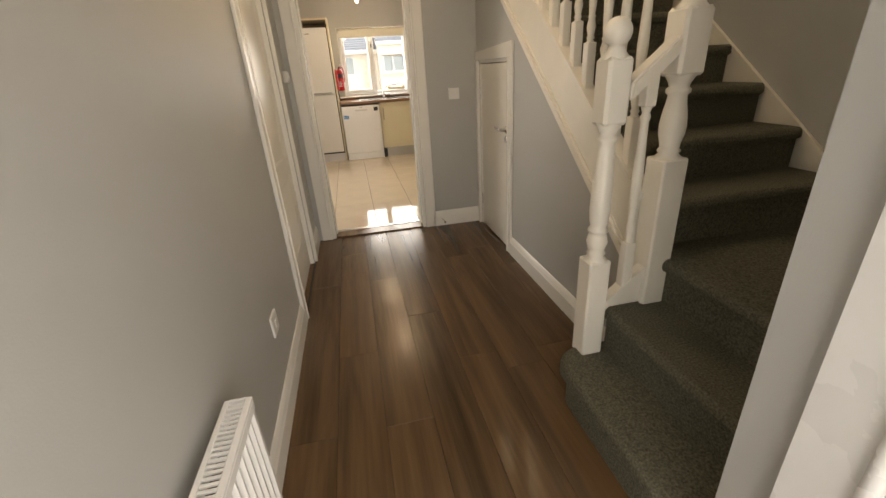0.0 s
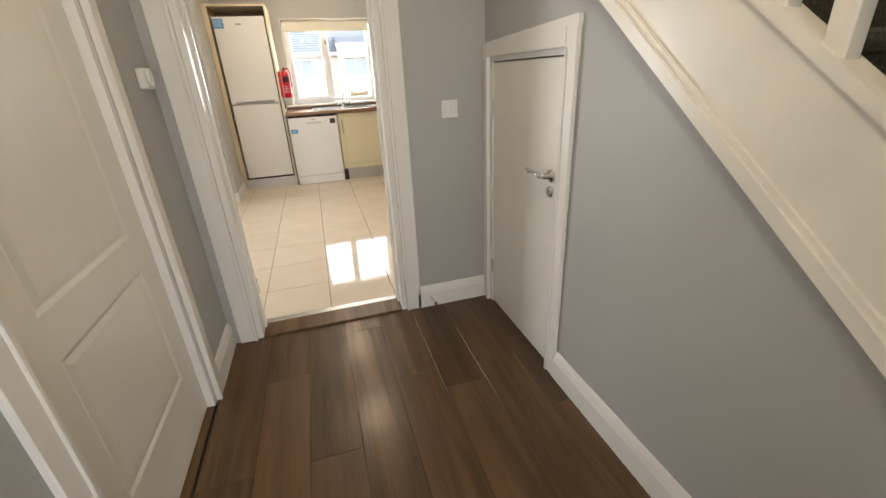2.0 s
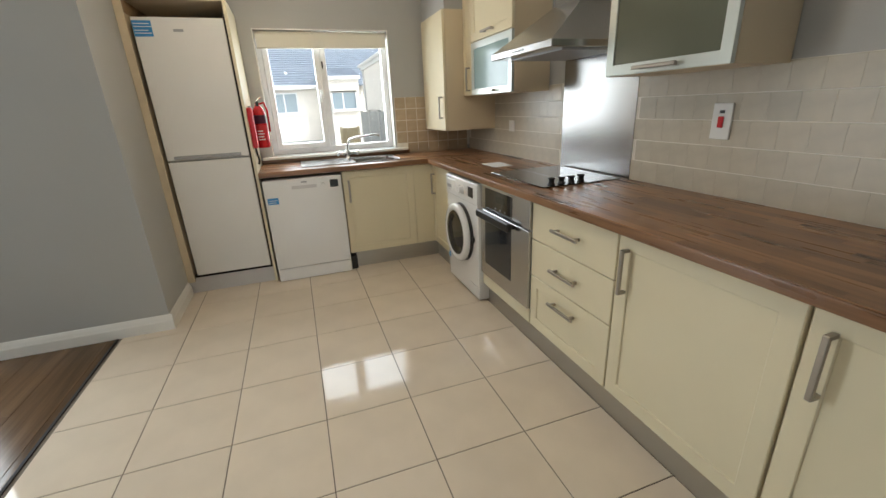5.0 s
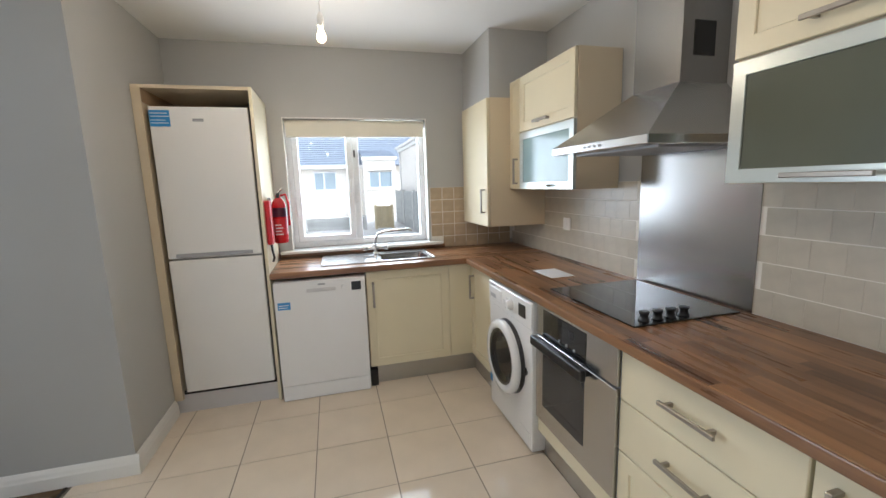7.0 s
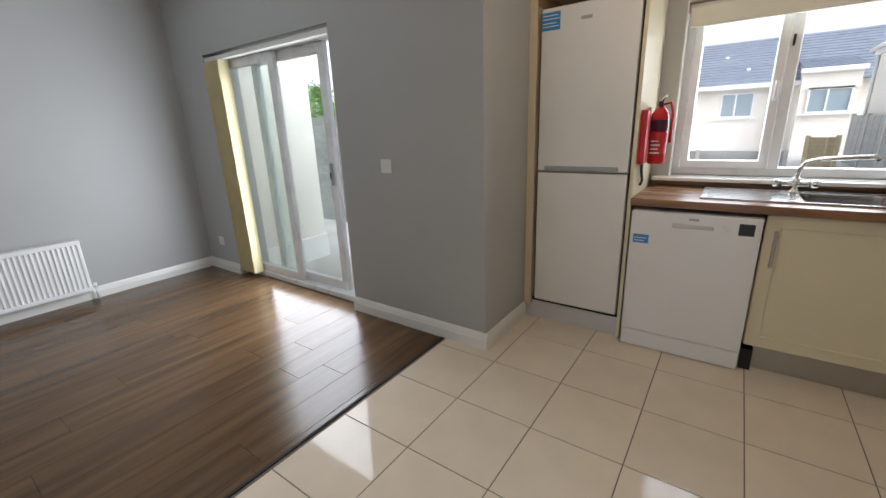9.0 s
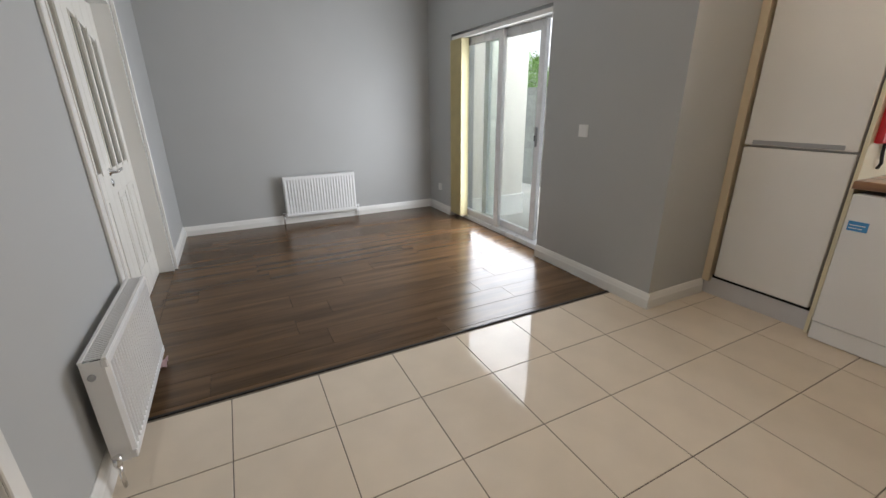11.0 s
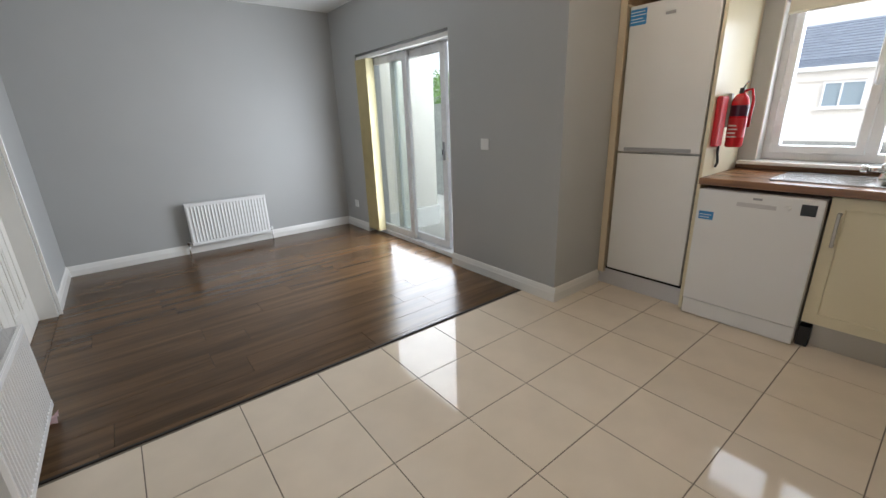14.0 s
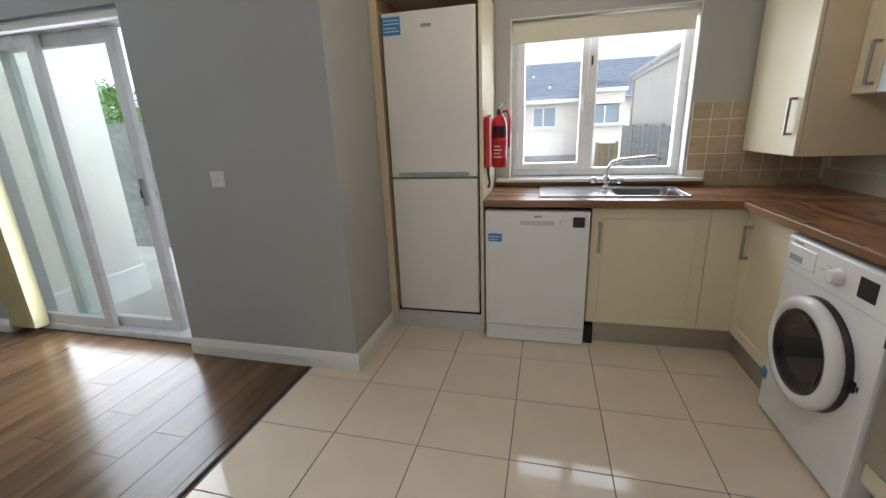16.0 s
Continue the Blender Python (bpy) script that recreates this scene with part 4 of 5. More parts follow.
bm = B()
prism(bm, [(1.76, string_low(1.76)), (4.9, string_low(4.9)), (4.9, string_top(4.9)), (1.76, string_top(1.76))], "x", XU - 0.012, XU + 0.03)
part("string", bm, M_STAIR, stairs, "white painted sloping string")
bm = B()
for d0, d1, x0 in ((-0.012, 0.028, XU - 0.03), (0.028, 0.045, XU - 0.022)):
    prism(bm, [(1.76, string_low(1.76) + d0), (YSH - 0.002, string_low(YSH) + d0), (YSH - 0.002, string_low(YSH) + d1), (1.76, string_low(1.76) + d1)], "x", x0, XU - 0.011)
part("string_moulding", bm, M_STAIR, stairs)
bm = B()
prism(bm, [(1.74, string_top(1.74)), (4.9, string_top(4.9)), (4.9, string_top(4.9) + 0.03), (1.74, string_top(1.74) + 0.03)], "x", XU - 0.022, XU + 0.045)
part("base_rail", bm, M_STAIR, stairs)
# wall string and landing skirting
bm = B()
prism(bm, [(1.60, 0.57), (1.60, 0.70), (1.72, 0.72), (4.9, 0.72 + 0.775 * 3.18), (4.9, 0.45 + 0.775 * 3.18), (1.76, 0.45)], "x", XST - 0.02, XST - 0.001)
prism(bm, [(1.60, 0.685), (1.60, 0.705), (1.72, 0.725), (4.9, 0.725 + 0.775 * 3.18), (4.9, 0.70 + 0.775 * 3.18), (1.72, 0.70)], "x", XST - 0.028, XST - 0.019)
box(bm, XST - 0.018, 0.92, 0.57, XST - 0.001, 1.60, 0.69, 0.004)
part("wall_string", bm, M_STAIR, stairs)


def newel(x, y, z0, s, base_h, block0, block1, cap):
    """A turned newel: square foot, turned shaft, square block, ball."""
    bm = B()
    h = s / 2
    box(bm, x - h, y - h, z0, x + h, y + h, z0 + base_h, 0.006)
    a, b = z0 + base_h, block0
    L = b - a
    prof = [(h * 0.98, a - 0.012), (h * 0.95, a), (h * 0.64, a + 0.014), (h * 0.8, a + 0.024), (h * 0.64, a + 0.034)]
    if L > 0.35:
        prof += [(h * 0.72, a + 0.045), (h * 0.88, a + 0.07), (h * 0.78, a + 0.095), (h * 0.62, a + 0.105), (h * 0.84, a + 0.112), (h * 0.84, a + 0.122), (h * 0.64, a + 0.13),
                 (h * 0.76, a + 0.15), (h * 0.85, a + L * 0.4), (h * 0.8, a + L * 0.6), (h * 0.68, b - 0.08)]
    else:
        prof += [(h * 0.68, a + 0.05), (h * 0.84, a + 0.08), (h * 0.88, a + 0.11), (h * 0.8, a + 0.15), (h * 0.66, a + L * 0.68)]
    prof += [(h * 0.6, b - 0.06), (h * 0.78, b - 0.052), (h * 0.78, b - 0.04), (h * 0.62, b - 0.034), (h * 0.7, b - 0.02), (h * 0.95, b), (h * 0.95, b + 0.01)]
    lathe(bm, prof, (x, y, 0), "z", 24)
    box(bm, x - h, y - h, block0, x + h, y + h, block1, 0.01)
    c = block1
    ball = [(h * 0.95, c - 0.008), (h * 0.95, c), (h * 0.6, c + 0.02), (h * 0.55, c + 0.03)]
    r = cap
    ball += [(max(0.001, r * math.sin(t)), c + 0.026 + r - r * math.cos(t)) for t in [math.pi * (0.17 + 0.83 * k / 12) for k in range(13)]]
    lathe(bm, ball, (x, y, 0), "z", 24)
    return bm


part("newel_post", newel(1.0, 1.69, 0.17, 0.086, 0.435, 1.095, 1.3, 0.043), M_STAIR, stairs, "white turned newel with a ball top")
part("newel_post", newel(1.26, 1.705, 0.36, 0.1, 0.60, 1.23, 1.43, 0.05), M_STAIR, stairs, "taller white turned newel post")


def baluster(x, y, z, h=0.79, s=0.041):
    bm = B()
    q = s / 2
    box(bm, x - q, y - q, z - 0.03, x + q, y + q, z + 0.17, 0.003)
    t = z + 0.17
    u = z + h - 0.13
    L = u - t
    lathe(bm, [(q * 0.95, t - 0.004), (q * 0.6, t + 0.01), (q * 0.85, t + 0.018), (q * 0.6, t + 0.026), (q * 0.95, t + 0.06), (q * 0.6, t + 0.09), (q * 0.85, t + 0.098), (q * 0.6, t + 0.106), (q * 0.75, t + 0.14), (q * 0.95, t + L * 0.5), (q * 0.62, u - 0.05), (q * 0.85, u - 0.035), (q * 0.6, u - 0.02), (q * 0.95, u)], (x, y, 0), "z", 14)
    box(bm, x - q, y - q, u, x + q, y + q, z + h, 0.003)
    return bm


bm0 = baluster(0, 0, 0)
bal_mesh = mesh_of("baluster", bm0, M_STAIR)
for k in range(18):
    y = 1.86 + k * 0.118
    ob = new("baluster", bal_mesh)
    ob.parent = stairs
    ob.matrix_parent_inverse = stairs.matrix_basis.inverted()
    ob.location = (XU + 0.012, y, string_top(y) + 0.03)
bm = B()
zc = string_top(1.735) + 0.03 + 0.79
prism(bm, [(1.735, zc - 0.01), (4.2, zc - 0.01 + 0.775 * 2.465), (4.2, zc + 0.05 + 0.775 * 2.465), (1.735, zc + 0.05)], "x", XU - 0.02, XU + 0.044)
bmesh.ops.bevel(bm, geom=bm.edges[:], offset=0.008, segments=2, affect="EDGES")
part("handrail", bm, M_STAIR, stairs)
# short rails and one spindle between the two newels
bm = B()
prism(bm, [(1.055, 1.163), (1.24, 1.315), (1.24, 1.375), (1.055, 1.223)], "y", 1.663, 1.726)
bmesh.ops.bevel(bm, geom=bm.edges[:], offset=0.008, segments=2, affect="EDGES")
part("short_handrail", bm, M_STAIR, stairs)
part("short_base_rail", prism(B(), [(1.055, 0.373), (1.24, 0.525), (1.24, 0.565), (1.055, 0.413)], "y", 1.671, 1.716), M_STAIR, stairs)
part("short_string", prism(B(), [(1.055, 0.34), (1.24, 0.34), (1.24, 0.527), (1.055, 0.375)], "y", 1.683, 1.706), M_STAIR, stairs)
ob = new("baluster", bal_mesh)
ob.parent = stairs
ob.matrix_parent_inverse = stairs.matrix_basis.inverted()
ob.location = (1.139, 1.694, 0.483)

# front door, swung inwards against the stair foot
fd = thing("door_5", "white panelled front door swung open inwards", "front door", (0.82, -0.07, 0.015), rz=86, local=True)
leaf = part("leaf", panel_leaf(0.88, 2.02, 0.045, [(0.13, 0.77, 0.2, 0.9), (0.13, 0.77, 1.05, 1.88)]), M_UPVC, fd)
bm = B()
for x in (0.125, 0.765):
    tube(bm, [(x, 0.046, 0.1), (x, 0.046, 1.93)], 0.014, 10)
part("glazing_bead", bm, M_UPVC, leaf, "rounded white bead")


# ---- windows ----
wy = YN + 0.10
wn1 = thing("window_1", "white plastic casement window over the sink", "window", ((WIN[0] + WIN[1]) / 2, wy, WIN[2]))
wn1["kind"] = "structure"


def sash(bm, u0, u1, z0, z1, w, y0, y1, bev=0.006):
    return frame_ring(bm, "S", y0, u0, u1, z0, z1, w, 0, y1 - y0, bev)


MU = 0.655
bm = sash(B(), WIN[0], WIN[1], WIN[2], WIN[3], 0.055, wy, wy + 0.065)
box(bm, MU - 0.035, wy + 0.001, WIN[2] + 0.05, MU + 0.035, wy + 0.064, WIN[3] - 0.05, 0.006)
part("window_frame", bm, M_UPVC, wn1)
s1 = part("opening_sash", sash(B(), WIN[0] + 0.045, MU - 0.02, WIN[2] + 0.045, WIN[3] - 0.045, 0.05, wy - 0.018, wy + 0.05), M_UPVC, wn1)
part("handle", tube(B(), [(MU - 0.045, wy - 0.02, 1.42), (MU - 0.045, wy - 0.045, 1.42), (MU - 0.045, wy - 0.045, 1.52)], 0.009, 10), M_UPVC, s1, "white window handle")
part("catch", box(B(), MU - 0.008, wy - 0.012, 1.70, MU + 0.004, wy + 0.002, 1.76, 0.003), M_BLACK, wn1, "small dark window catch")
for a, b in ((WIN[0] + 0.09, MU - 0.06), (MU + 0.033, WIN[1] - 0.05)):
    p = part("pane", box(B(), a, wy + 0.025, WIN[2] + 0.05, b, wy + 0.031, WIN[3] - 0.05), M_GLASS, wn1, "clear glass pane")
    p.visible_shadow = False
bm = B()
box(bm, 0.03, YN - 0.075, 0.945, 1.352, YN + 0.11, 0.968, 0.006, 2)
struct("window_sill", bm, M_TRIM, "white window board", "window sill")
bm = B()
for x0, x1 in ((WIN[0] - 0.001, WIN[0] + 0.006), (WIN[1] - 0.006, WIN[1] + 0.001)):
    box(bm, x0, YN - 0.002, WIN[2], x1, wy - 0.001, WIN[3])
box(bm, WIN[0] + 0.006, YN - 0.002, WIN[3] - 0.006, WIN[1] - 0.006, wy - 0.001, WIN[3] + 0.001)
struct("window_reveal", bm, M_TRIM, "white painted window reveal", "window reveal")
# roller blind
rb = thing("roller_blind", "cream roller blind drawn almost fully up", "blind", (0.67, YN + 0.05, 1.86))
part("roll", tube(B(), [(WIN[0] + 0.012, YN + 0.05, 1.962), (WIN[1] - 0.012, YN + 0.05, 1.962)], 0.026, 16), M_BLIND, rb)
part("fabric", box(B(), WIN[0] + 0.02, YN + 0.024, 1.862, WIN[1] - 0.02, YN + 0.0265, 1.962), M_BLIND, rb)
part("bottom_bar", tube(B(), [(WIN[0] + 0.02, YN + 0.025, 1.86), (WIN[1] - 0.02, YN + 0.025, 1.86)], 0.007, 10), M_BLIND, rb)
for x in (WIN[0] + 0.004, WIN[1] - 0.01):
    part("bracket", box(B(), x, YN + 0.025, 1.93, x + 0.006, YN + 0.075, 1.995), M_GREY, rb, "grey metal bracket")

# ---- sliding patio door ----
pd = thing("patio_door", "white sliding patio door left slightly open", "patio door", (-2.6, 7.05, 0))
bm = sash(B(), PAT[0] - 0.045, PAT[1], 0.0, PAT[3], 0.05, YL + 0.08, YL + 0.21)
part("door_frame", bm, M_UPVC, pd)
for k, (a, b, y, gm) in enumerate(((-3.46, -2.565, YL + 0.095, M_GLASSG), (-2.96, -2.03, YL + 0.15, M_GLASSG))):
    pn = part("sliding_panel", sash(B(), a, b, 0.05, PAT[3] - 0.05, 0.075, y, y + 0.045), M_UPVC, pd)
    g = part("pane", box(B(), a + 0.07, y + 0.018, 0.12, b - 0.07, y + 0.024, PAT[3] - 0.12), gm, pn, "clear glass pane")
    g.visible_shadow = False
    if k:
        hx = b - 0.0375
        hb_ = box(B(), hx - 0.012, y - 0.024, 0.93, hx + 0.012, y + 0.001, 1.1, 0.006)
        lock = part("pull_handle", hb_, M_GREY, pn, "grey pull handle")
        part("lock", box(B(), hx - 0.008, y - 0.029, 0.98, hx + 0.008, y - 0.023, 1.03, 0.003), M_BLACK, lock, "dark lock")
bm = B()
box(bm, PAT[0], YL + 0.01, 1.945, PAT[1], YL + 0.055, 1.983, 0.004)
vb = thing("vertical_blind", "yellow vertical blind gathered to one side", "blind", (-3.32, YL + 0.03, 0.05))
part("head_rail", bm, M_TRIM, vb, "white head rail")
for k in range(12):
    x = PAT[0] + 0.015 + 0.022 * k
    ang = 0.5 + 0.15 * math.sin(k * 2.1)
    bm = B()
    w = 0.044
    dx, dy = w * math.sin(ang) * 0.35, w
    pts = [(x - dx, YL + 0.033 - dy), (x, YL + 0.030), (x + dx, YL + 0.033 + dy), (x + dx + 0.002, YL + 0.033 + dy), (x + 0.0025, YL + 0.030), (x - dx + 0.002, YL + 0.033 - dy)]
    prism(bm, pts, "z", 0.05, 1.945)
    part("slat", bm, M_VBLIND, vb)


# ---- radiators ----
def radiator(label, L, H, D, n, at, rz):
    """Panel radiator along local x from 0 to L, back at y 0, front at y -D."""
    t = thing("radiator", label, "radiator", at, rz=rz, local=True)
    bm = B()
    m = 0.022
    pitch = (L - 2 * m) / n
    prof = [(0, -D + 0.012), (m * 0.6, -D)]
    for k in range(n):
        x = m + k * pitch
        prof += [(x + pitch * 0.1, -D), (x + pitch * 0.3, -D + 0.011), (x + pitch * 0.7, -D + 0.011), (x + pitch * 0.9, -D)]
    prof += [(L - m * 0.6, -D), (L, -D + 0.012), (L, -D + 0.022), (0, -D + 0.022)]
    prism(bm, prof, "z", 0.03, H - 0.03)
    box(bm, 0.0, -D, 0, L, -D + 0.022, 0.034, 0.004)
    box(bm, 0.0, -D, H - 0.034, L, -D + 0.022, H - 0.004, 0.004)
    part("front_panel", bm, M_APPL, t)
    bm = B()
    box(bm, 0.004, -D + 0.02, 0.02, L - 0.004, -0.03, 0.03)
    box(bm, 0, -D + 0.02, 0.0, 0.004, -0.028, H - 0.003, 0.001)
    box(bm, L - 0.004, -D + 0.02, 0.0, L, -0.028, H - 0.003, 0.001)
    box(bm, 0.004, -0.034, 0.0, L - 0.004, -0.028, H - 0.01)
    part("casing", bm, M_APPL, t)
    bm = B()
    box(bm, 0, -D, H - 0.006, L, -D + 0.016, H + 0.004, 0.002)
    box(bm, 0, -0.04, H - 0.006, L, -0.026, H + 0.004, 0.002)
    for k in range(int(L / 0.0145)):
        x = 0.012 + k * 0.0145
        box(bm, x, -D + 0.014, H - 0.004, x + 0.007, -0.038, H + 0.002)
    part("top_grille", bm, M_APPL, t)
    # dark sheet below the grille, painting the shade between the panels
    part("inner_shade", box(B(), 0.01, -D + 0.024, H - 0.05, L - 0.01, -0.04, H - 0.03), M_SHADOW, t)
    for x in (-0.03, L + 0.03):
        bm = B()
        tube(bm, [(x, -D / 2, -at[2] + 0.0), (x, -D / 2, 0.02)], 0.0075, 10)
        tube(bm, [(x, -D / 2, 0.012), (x, -D / 2, 0.05)], 0.013, 12)
        s = 1 if x < 0 else -1
        tube(bm, [(x, -D / 2, 0.03), (x + s * 0.034, -D / 2, 0.03)], 0.009, 10)
        part("valve", bm, M_CHROME if x < 0 else M_APPL, t, "radiator valve and pipe")
    part("vent_plug", lathe(B(), [(0.012, 0), (0.012, 0.006), (0.008, 0.008)], (L - 0.0005, -D / 2, H - 0.06), "x", 14), M_GREY, t, "grey end plug")
    part("vent_plug", lathe(B(), [(0.012, 0), (0.012, -0.006), (0.008, -0.008)], (0.0005, -D / 2, H - 0.06), "x", 14), M_GREY, t, "grey end plug")
    return t


radiator("white ribbed panel radiator on the living room wall", 0.81, 0.445, 0.10, 24, (XW + 0.002, 5.045, 0.10), 90)
radiator("white double panel radiator by the kitchen door", 0.78, 0.425, 0.105, 24, (-0.62, YS + 0.002, 0.085), 180)
radiator("white double panel radiator on the hall wall", 0.80, 0.475, 0.092, 24, (XH + 0.002, 0.505, 0.105), 90)


# ---- sink, tap, small kitchen things ----
sk = thing("sink", "stainless steel sink with a drainer", "sink", (0.75, 7.75, 0.91))
bm = B()
x0, x1, y0, y1, zt = 0.34, 1.17, 7.53, 7.93, 0.9105
bw = (0.78, 1.13, 7.58, 7.86)
box(bm, x0, y0, zt, bw[0], y1, zt + 0.004, 0.001)
box(bm, bw[1], y0, zt, x1, y1, zt + 0.004, 0.001)
box(bm, bw[0], y0, zt, bw[1], bw[2], zt + 0.004)
box(bm, bw[0], bw[3], zt, bw[1], y1, zt + 0.004)
for k in range(6):
    part("drainer_rib", box(B(), x0 + 0.03, y0 + 0.06 + k * 0.05, zt + 0.003, bw[0] - 0.05, y0 + 0.075 + k * 0.05, zt + 0.006, 0.001), M_STEELH, sk)
box(bm, x0, y0, zt + 0.003, x1, y0 + 0.008, zt + 0.009, 0.002)
box(bm, x0, y1 - 0.008, zt + 0.003, x1, y1, zt + 0.009, 0.002)
box(bm, x0, y0, zt + 0.003, x0 + 0.008, y1, zt + 0.009, 0.002)
box(bm, x1 - 0.008, y0, zt + 0.003, x1, y1, zt + 0.009, 0.002)
part("drainer", bm, M_STEELH, sk)
bm = B()
rings = []
for inset, z in ((0.0, zt + 0.0045), (0.006, zt - 0.012), (0.014, zt - 0.11), (0.03, zt - 0.13)):
    rg = []
    for cx, cy, a0 in ((bw[1] - 0.06, bw[3] - 0.06, 0), (bw[0] + 0.06, bw[3] - 0.06, 90), (bw[0] + 0.06, bw[2] + 0.06, 180), (bw[1] - 0.06, bw[2] + 0.06, 270)):
        for k in range(6):
            a = radians(a0 + 18 * k)
            rg.append(bm.verts.new((cx + (0.06 - inset) * math.cos(a), cy + (0.06 - inset) * math.sin(a), z)))
    rings.append(rg)
for p, q in zip(rings, rings[1:]):
    for k in range(24):
        f = bm.faces.new((p[k], p[(k + 1) % 24], q[(k + 1) % 24], q[k]))
        f.smooth = True
bm.faces.new(rings[-1])
bmesh.ops.recalc_face_normals(bm, faces=bm.faces[:])
bmesh.ops.reverse_faces(bm, faces=bm.faces[:])
part("bowl", bm, M_STEEL, sk, "round-cornered steel bowl")
part("waste", lathe(B(), [(0.035, 0), (0.035, 0.003), (0.02, 0.002)], (0.955, 7.72, zt - 0.1305), "z", 20), M_CHROME, sk)
tp = thing("mixer_tap", "chrome mixer tap with a swivel spout", "tap", (0.76, 7.895, 0.915))
part("base", lathe(B(), [(0.026, 0), (0.026, 0.006), (0.018, 0.012), (0.016, 0.05), (0.02, 0.055), (0.02, 0.075), (0.012, 0.085)], (0.76, 7.895, 0.9145), "z", 20), M_CHROME, tp)
part("crossbar", tube(B(), [(0.70, 7.895, 0.965), (0.82, 7.895, 0.965)], 0.016, 14), M_CHROME, tp)
for x, s in ((0.695, -1), (0.825, 1)):
    part("tap_knob", lathe(B(), [(0.012, 0), (0.021, s * 0.006), (0.021, s * 0.03), (0.012, s * 0.036)], (x, 7.895, 0.965), "x", 16), M_CHROME, tp)
part("spout", tube(B(), [(0.76, 7.895, 0.985), (0.765, 7.885, 1.04), (0.785, 7.85, 1.085), (0.83, 7.79, 1.105), (0.93, 7.70, 1.12), (1.0, 7.635, 1.13), (1.01, 7.627, 1.115)], 0.0105, 12), M_CHROME, tp)

ex = thing("fire_extinguisher", "red fire extinguisher hung on the fridge housing", "fire extinguisher", (0.115, 7.62, 1.07))
ec = (0.082, 7.69, 1.08)
cyl = part("cylinder", lathe(B(), [(0.001, 0), (0.043, 0.0), (0.048, 0.012), (0.048, 0.25), (0.043, 0.285), (0.028, 0.31), (0.018, 0.318), (0.018, 0.335)], ec, "z", 24), M_RED, ex)
part("label_band", lathe(B(), [(0.0484, 0.06), (0.0488, 0.065), (0.0488, 0.17), (0.0484, 0.175)], ec, "z", 24), M_REDCL, cyl)
for k in range(4):
    part("print_bar", box(B(), ec[0] - 0.028, ec[1] - 0.0497, 1.14 + 0.022 * k, ec[0] + 0.02 - 0.008 * (k % 2), ec[1] - 0.042, 1.148 + 0.022 * k), M_PAPER, cyl, "white print bar")
part("upper_band", lathe(B(), [(0.0483, 0.185), (0.0487, 0.19), (0.0487, 0.245), (0.0483, 0.25)], ec, "z", 24), M_DKRED, cyl, "dark purple label band")
part("valve_head", box(B(), ec[0] - 0.012, ec[1] - 0.02, 1.395, ec[0] + 0.012, ec[1] + 0.02, 1.43, 0.003), M_BLACK, ex, "black valve head")
part("lever", tube(B(), [(ec[0], ec[1] + 0.01, 1.43), (ec[0] + 0.02, ec[1] - 0.03, 1.45), (ec[0] + 0.04, ec[1] - 0.06, 1.46)], 0.006, 8), M_CHROME, ex, "steel lever")
part("hose", tube(B(), [(ec[0], ec[1] + 0.015, 1.41), (ec[0] + 0.05, ec[1], 1.42), (ec[0] + 0.066, ec[1] - 0.005, 1.36), (ec[0] + 0.062, ec[1] - 0.005, 1.2)], 0.008, 10), M_RED, ex, "red hose")
part("wall_bracket", box(B(), 0.0125, ec[1] - 0.015, 1.2, 0.034, ec[1] + 0.015, 1.4), M_GREY, ex)
part("strap", tube(B(), [(0.02, 7.63, 1.1), (0.022, 7.628, 1.04), (0.03, 7.63, 0.985), (0.02, 7.63, 0.955)], 0.008, 8), M_BLACK, ex, "black hanging strap")
bm = B()
box(bm, 0.0125, 7.50, 1.09, 0.05, 7.595, 1.385, 0.012, 2)
solo("fire_blanket_case", bm, M_REDCL, "red fire blanket case on the housing", "fire blanket")
bm = box(B(), 1.62, 6.62, 0.9105, 1.77, 6.84, 0.9125)
solo("paper_sheet", bm, M_PAPER, "white leaflet lying on the worktop", "paper")


def wall_plate(name, label, face, f, u, z, w=0.086, h=0.086, rockers=1, screws=True, cat="switch"):
    t = thing(name, label, cat, fpt(face, f, u, z, -0.005))
    part("plate", fbox(B(), face, f, u - w / 2, u + w / 2, z - h / 2, z + h / 2, -0.009, 0.0005, 0.002), M_PLATE, t)
    for k in range(rockers):
        c = u + (k - (rockers - 1) / 2) * 0.03
        part("rocker", fbox(B(), face, f, c - 0.011, c + 0.011, z - 0.016, z + 0.016, -0.013, -0.008, 0.002), M_PLATE, t)
    return t


wall_plate("light_switch", "white light switch on the grey wall", "S", YL, -1.361, 1.107)
wall_plate("light_switch", "white double light switch by the kitchen door", "S", YSH, 1.007, 1.112, 0.086, 0.086, 2)
wall_plate("wall_socket", "white socket low on the hall wall", "E", XH, 1.97, 0.385, 0.09, 0.09, 1, cat="socket")
wall_plate("wall_socket", "white socket above the worktop", "W", XE - 0.009, 7.12, 1.155, 0.086, 0.086, 1, cat="socket")
wall_plate("wall_socket", "small white socket low beside the patio door", "S", YL, -3.71, 0.31, 0.086, 0.086, 1, cat="socket")
cs = wall_plate("cooker_switch", "white cooker switch with a red rocker", "W", XE - 0.009, 5.30, 1.225, 0.086, 0.146, 0, cat="switch")
part("red_rocker", fbox(B(), "W", XE - 0.009, 5.288, 5.312, 1.20, 1.245, -0.015, -0.008, 0.002), M_RED, cs, "red rocker switch")
part("indicator", fbox(B(), "W", XE - 0.009, 5.289, 5.311, 1.258, 1.27, -0.0105, -0.008), M_BLACK, cs)
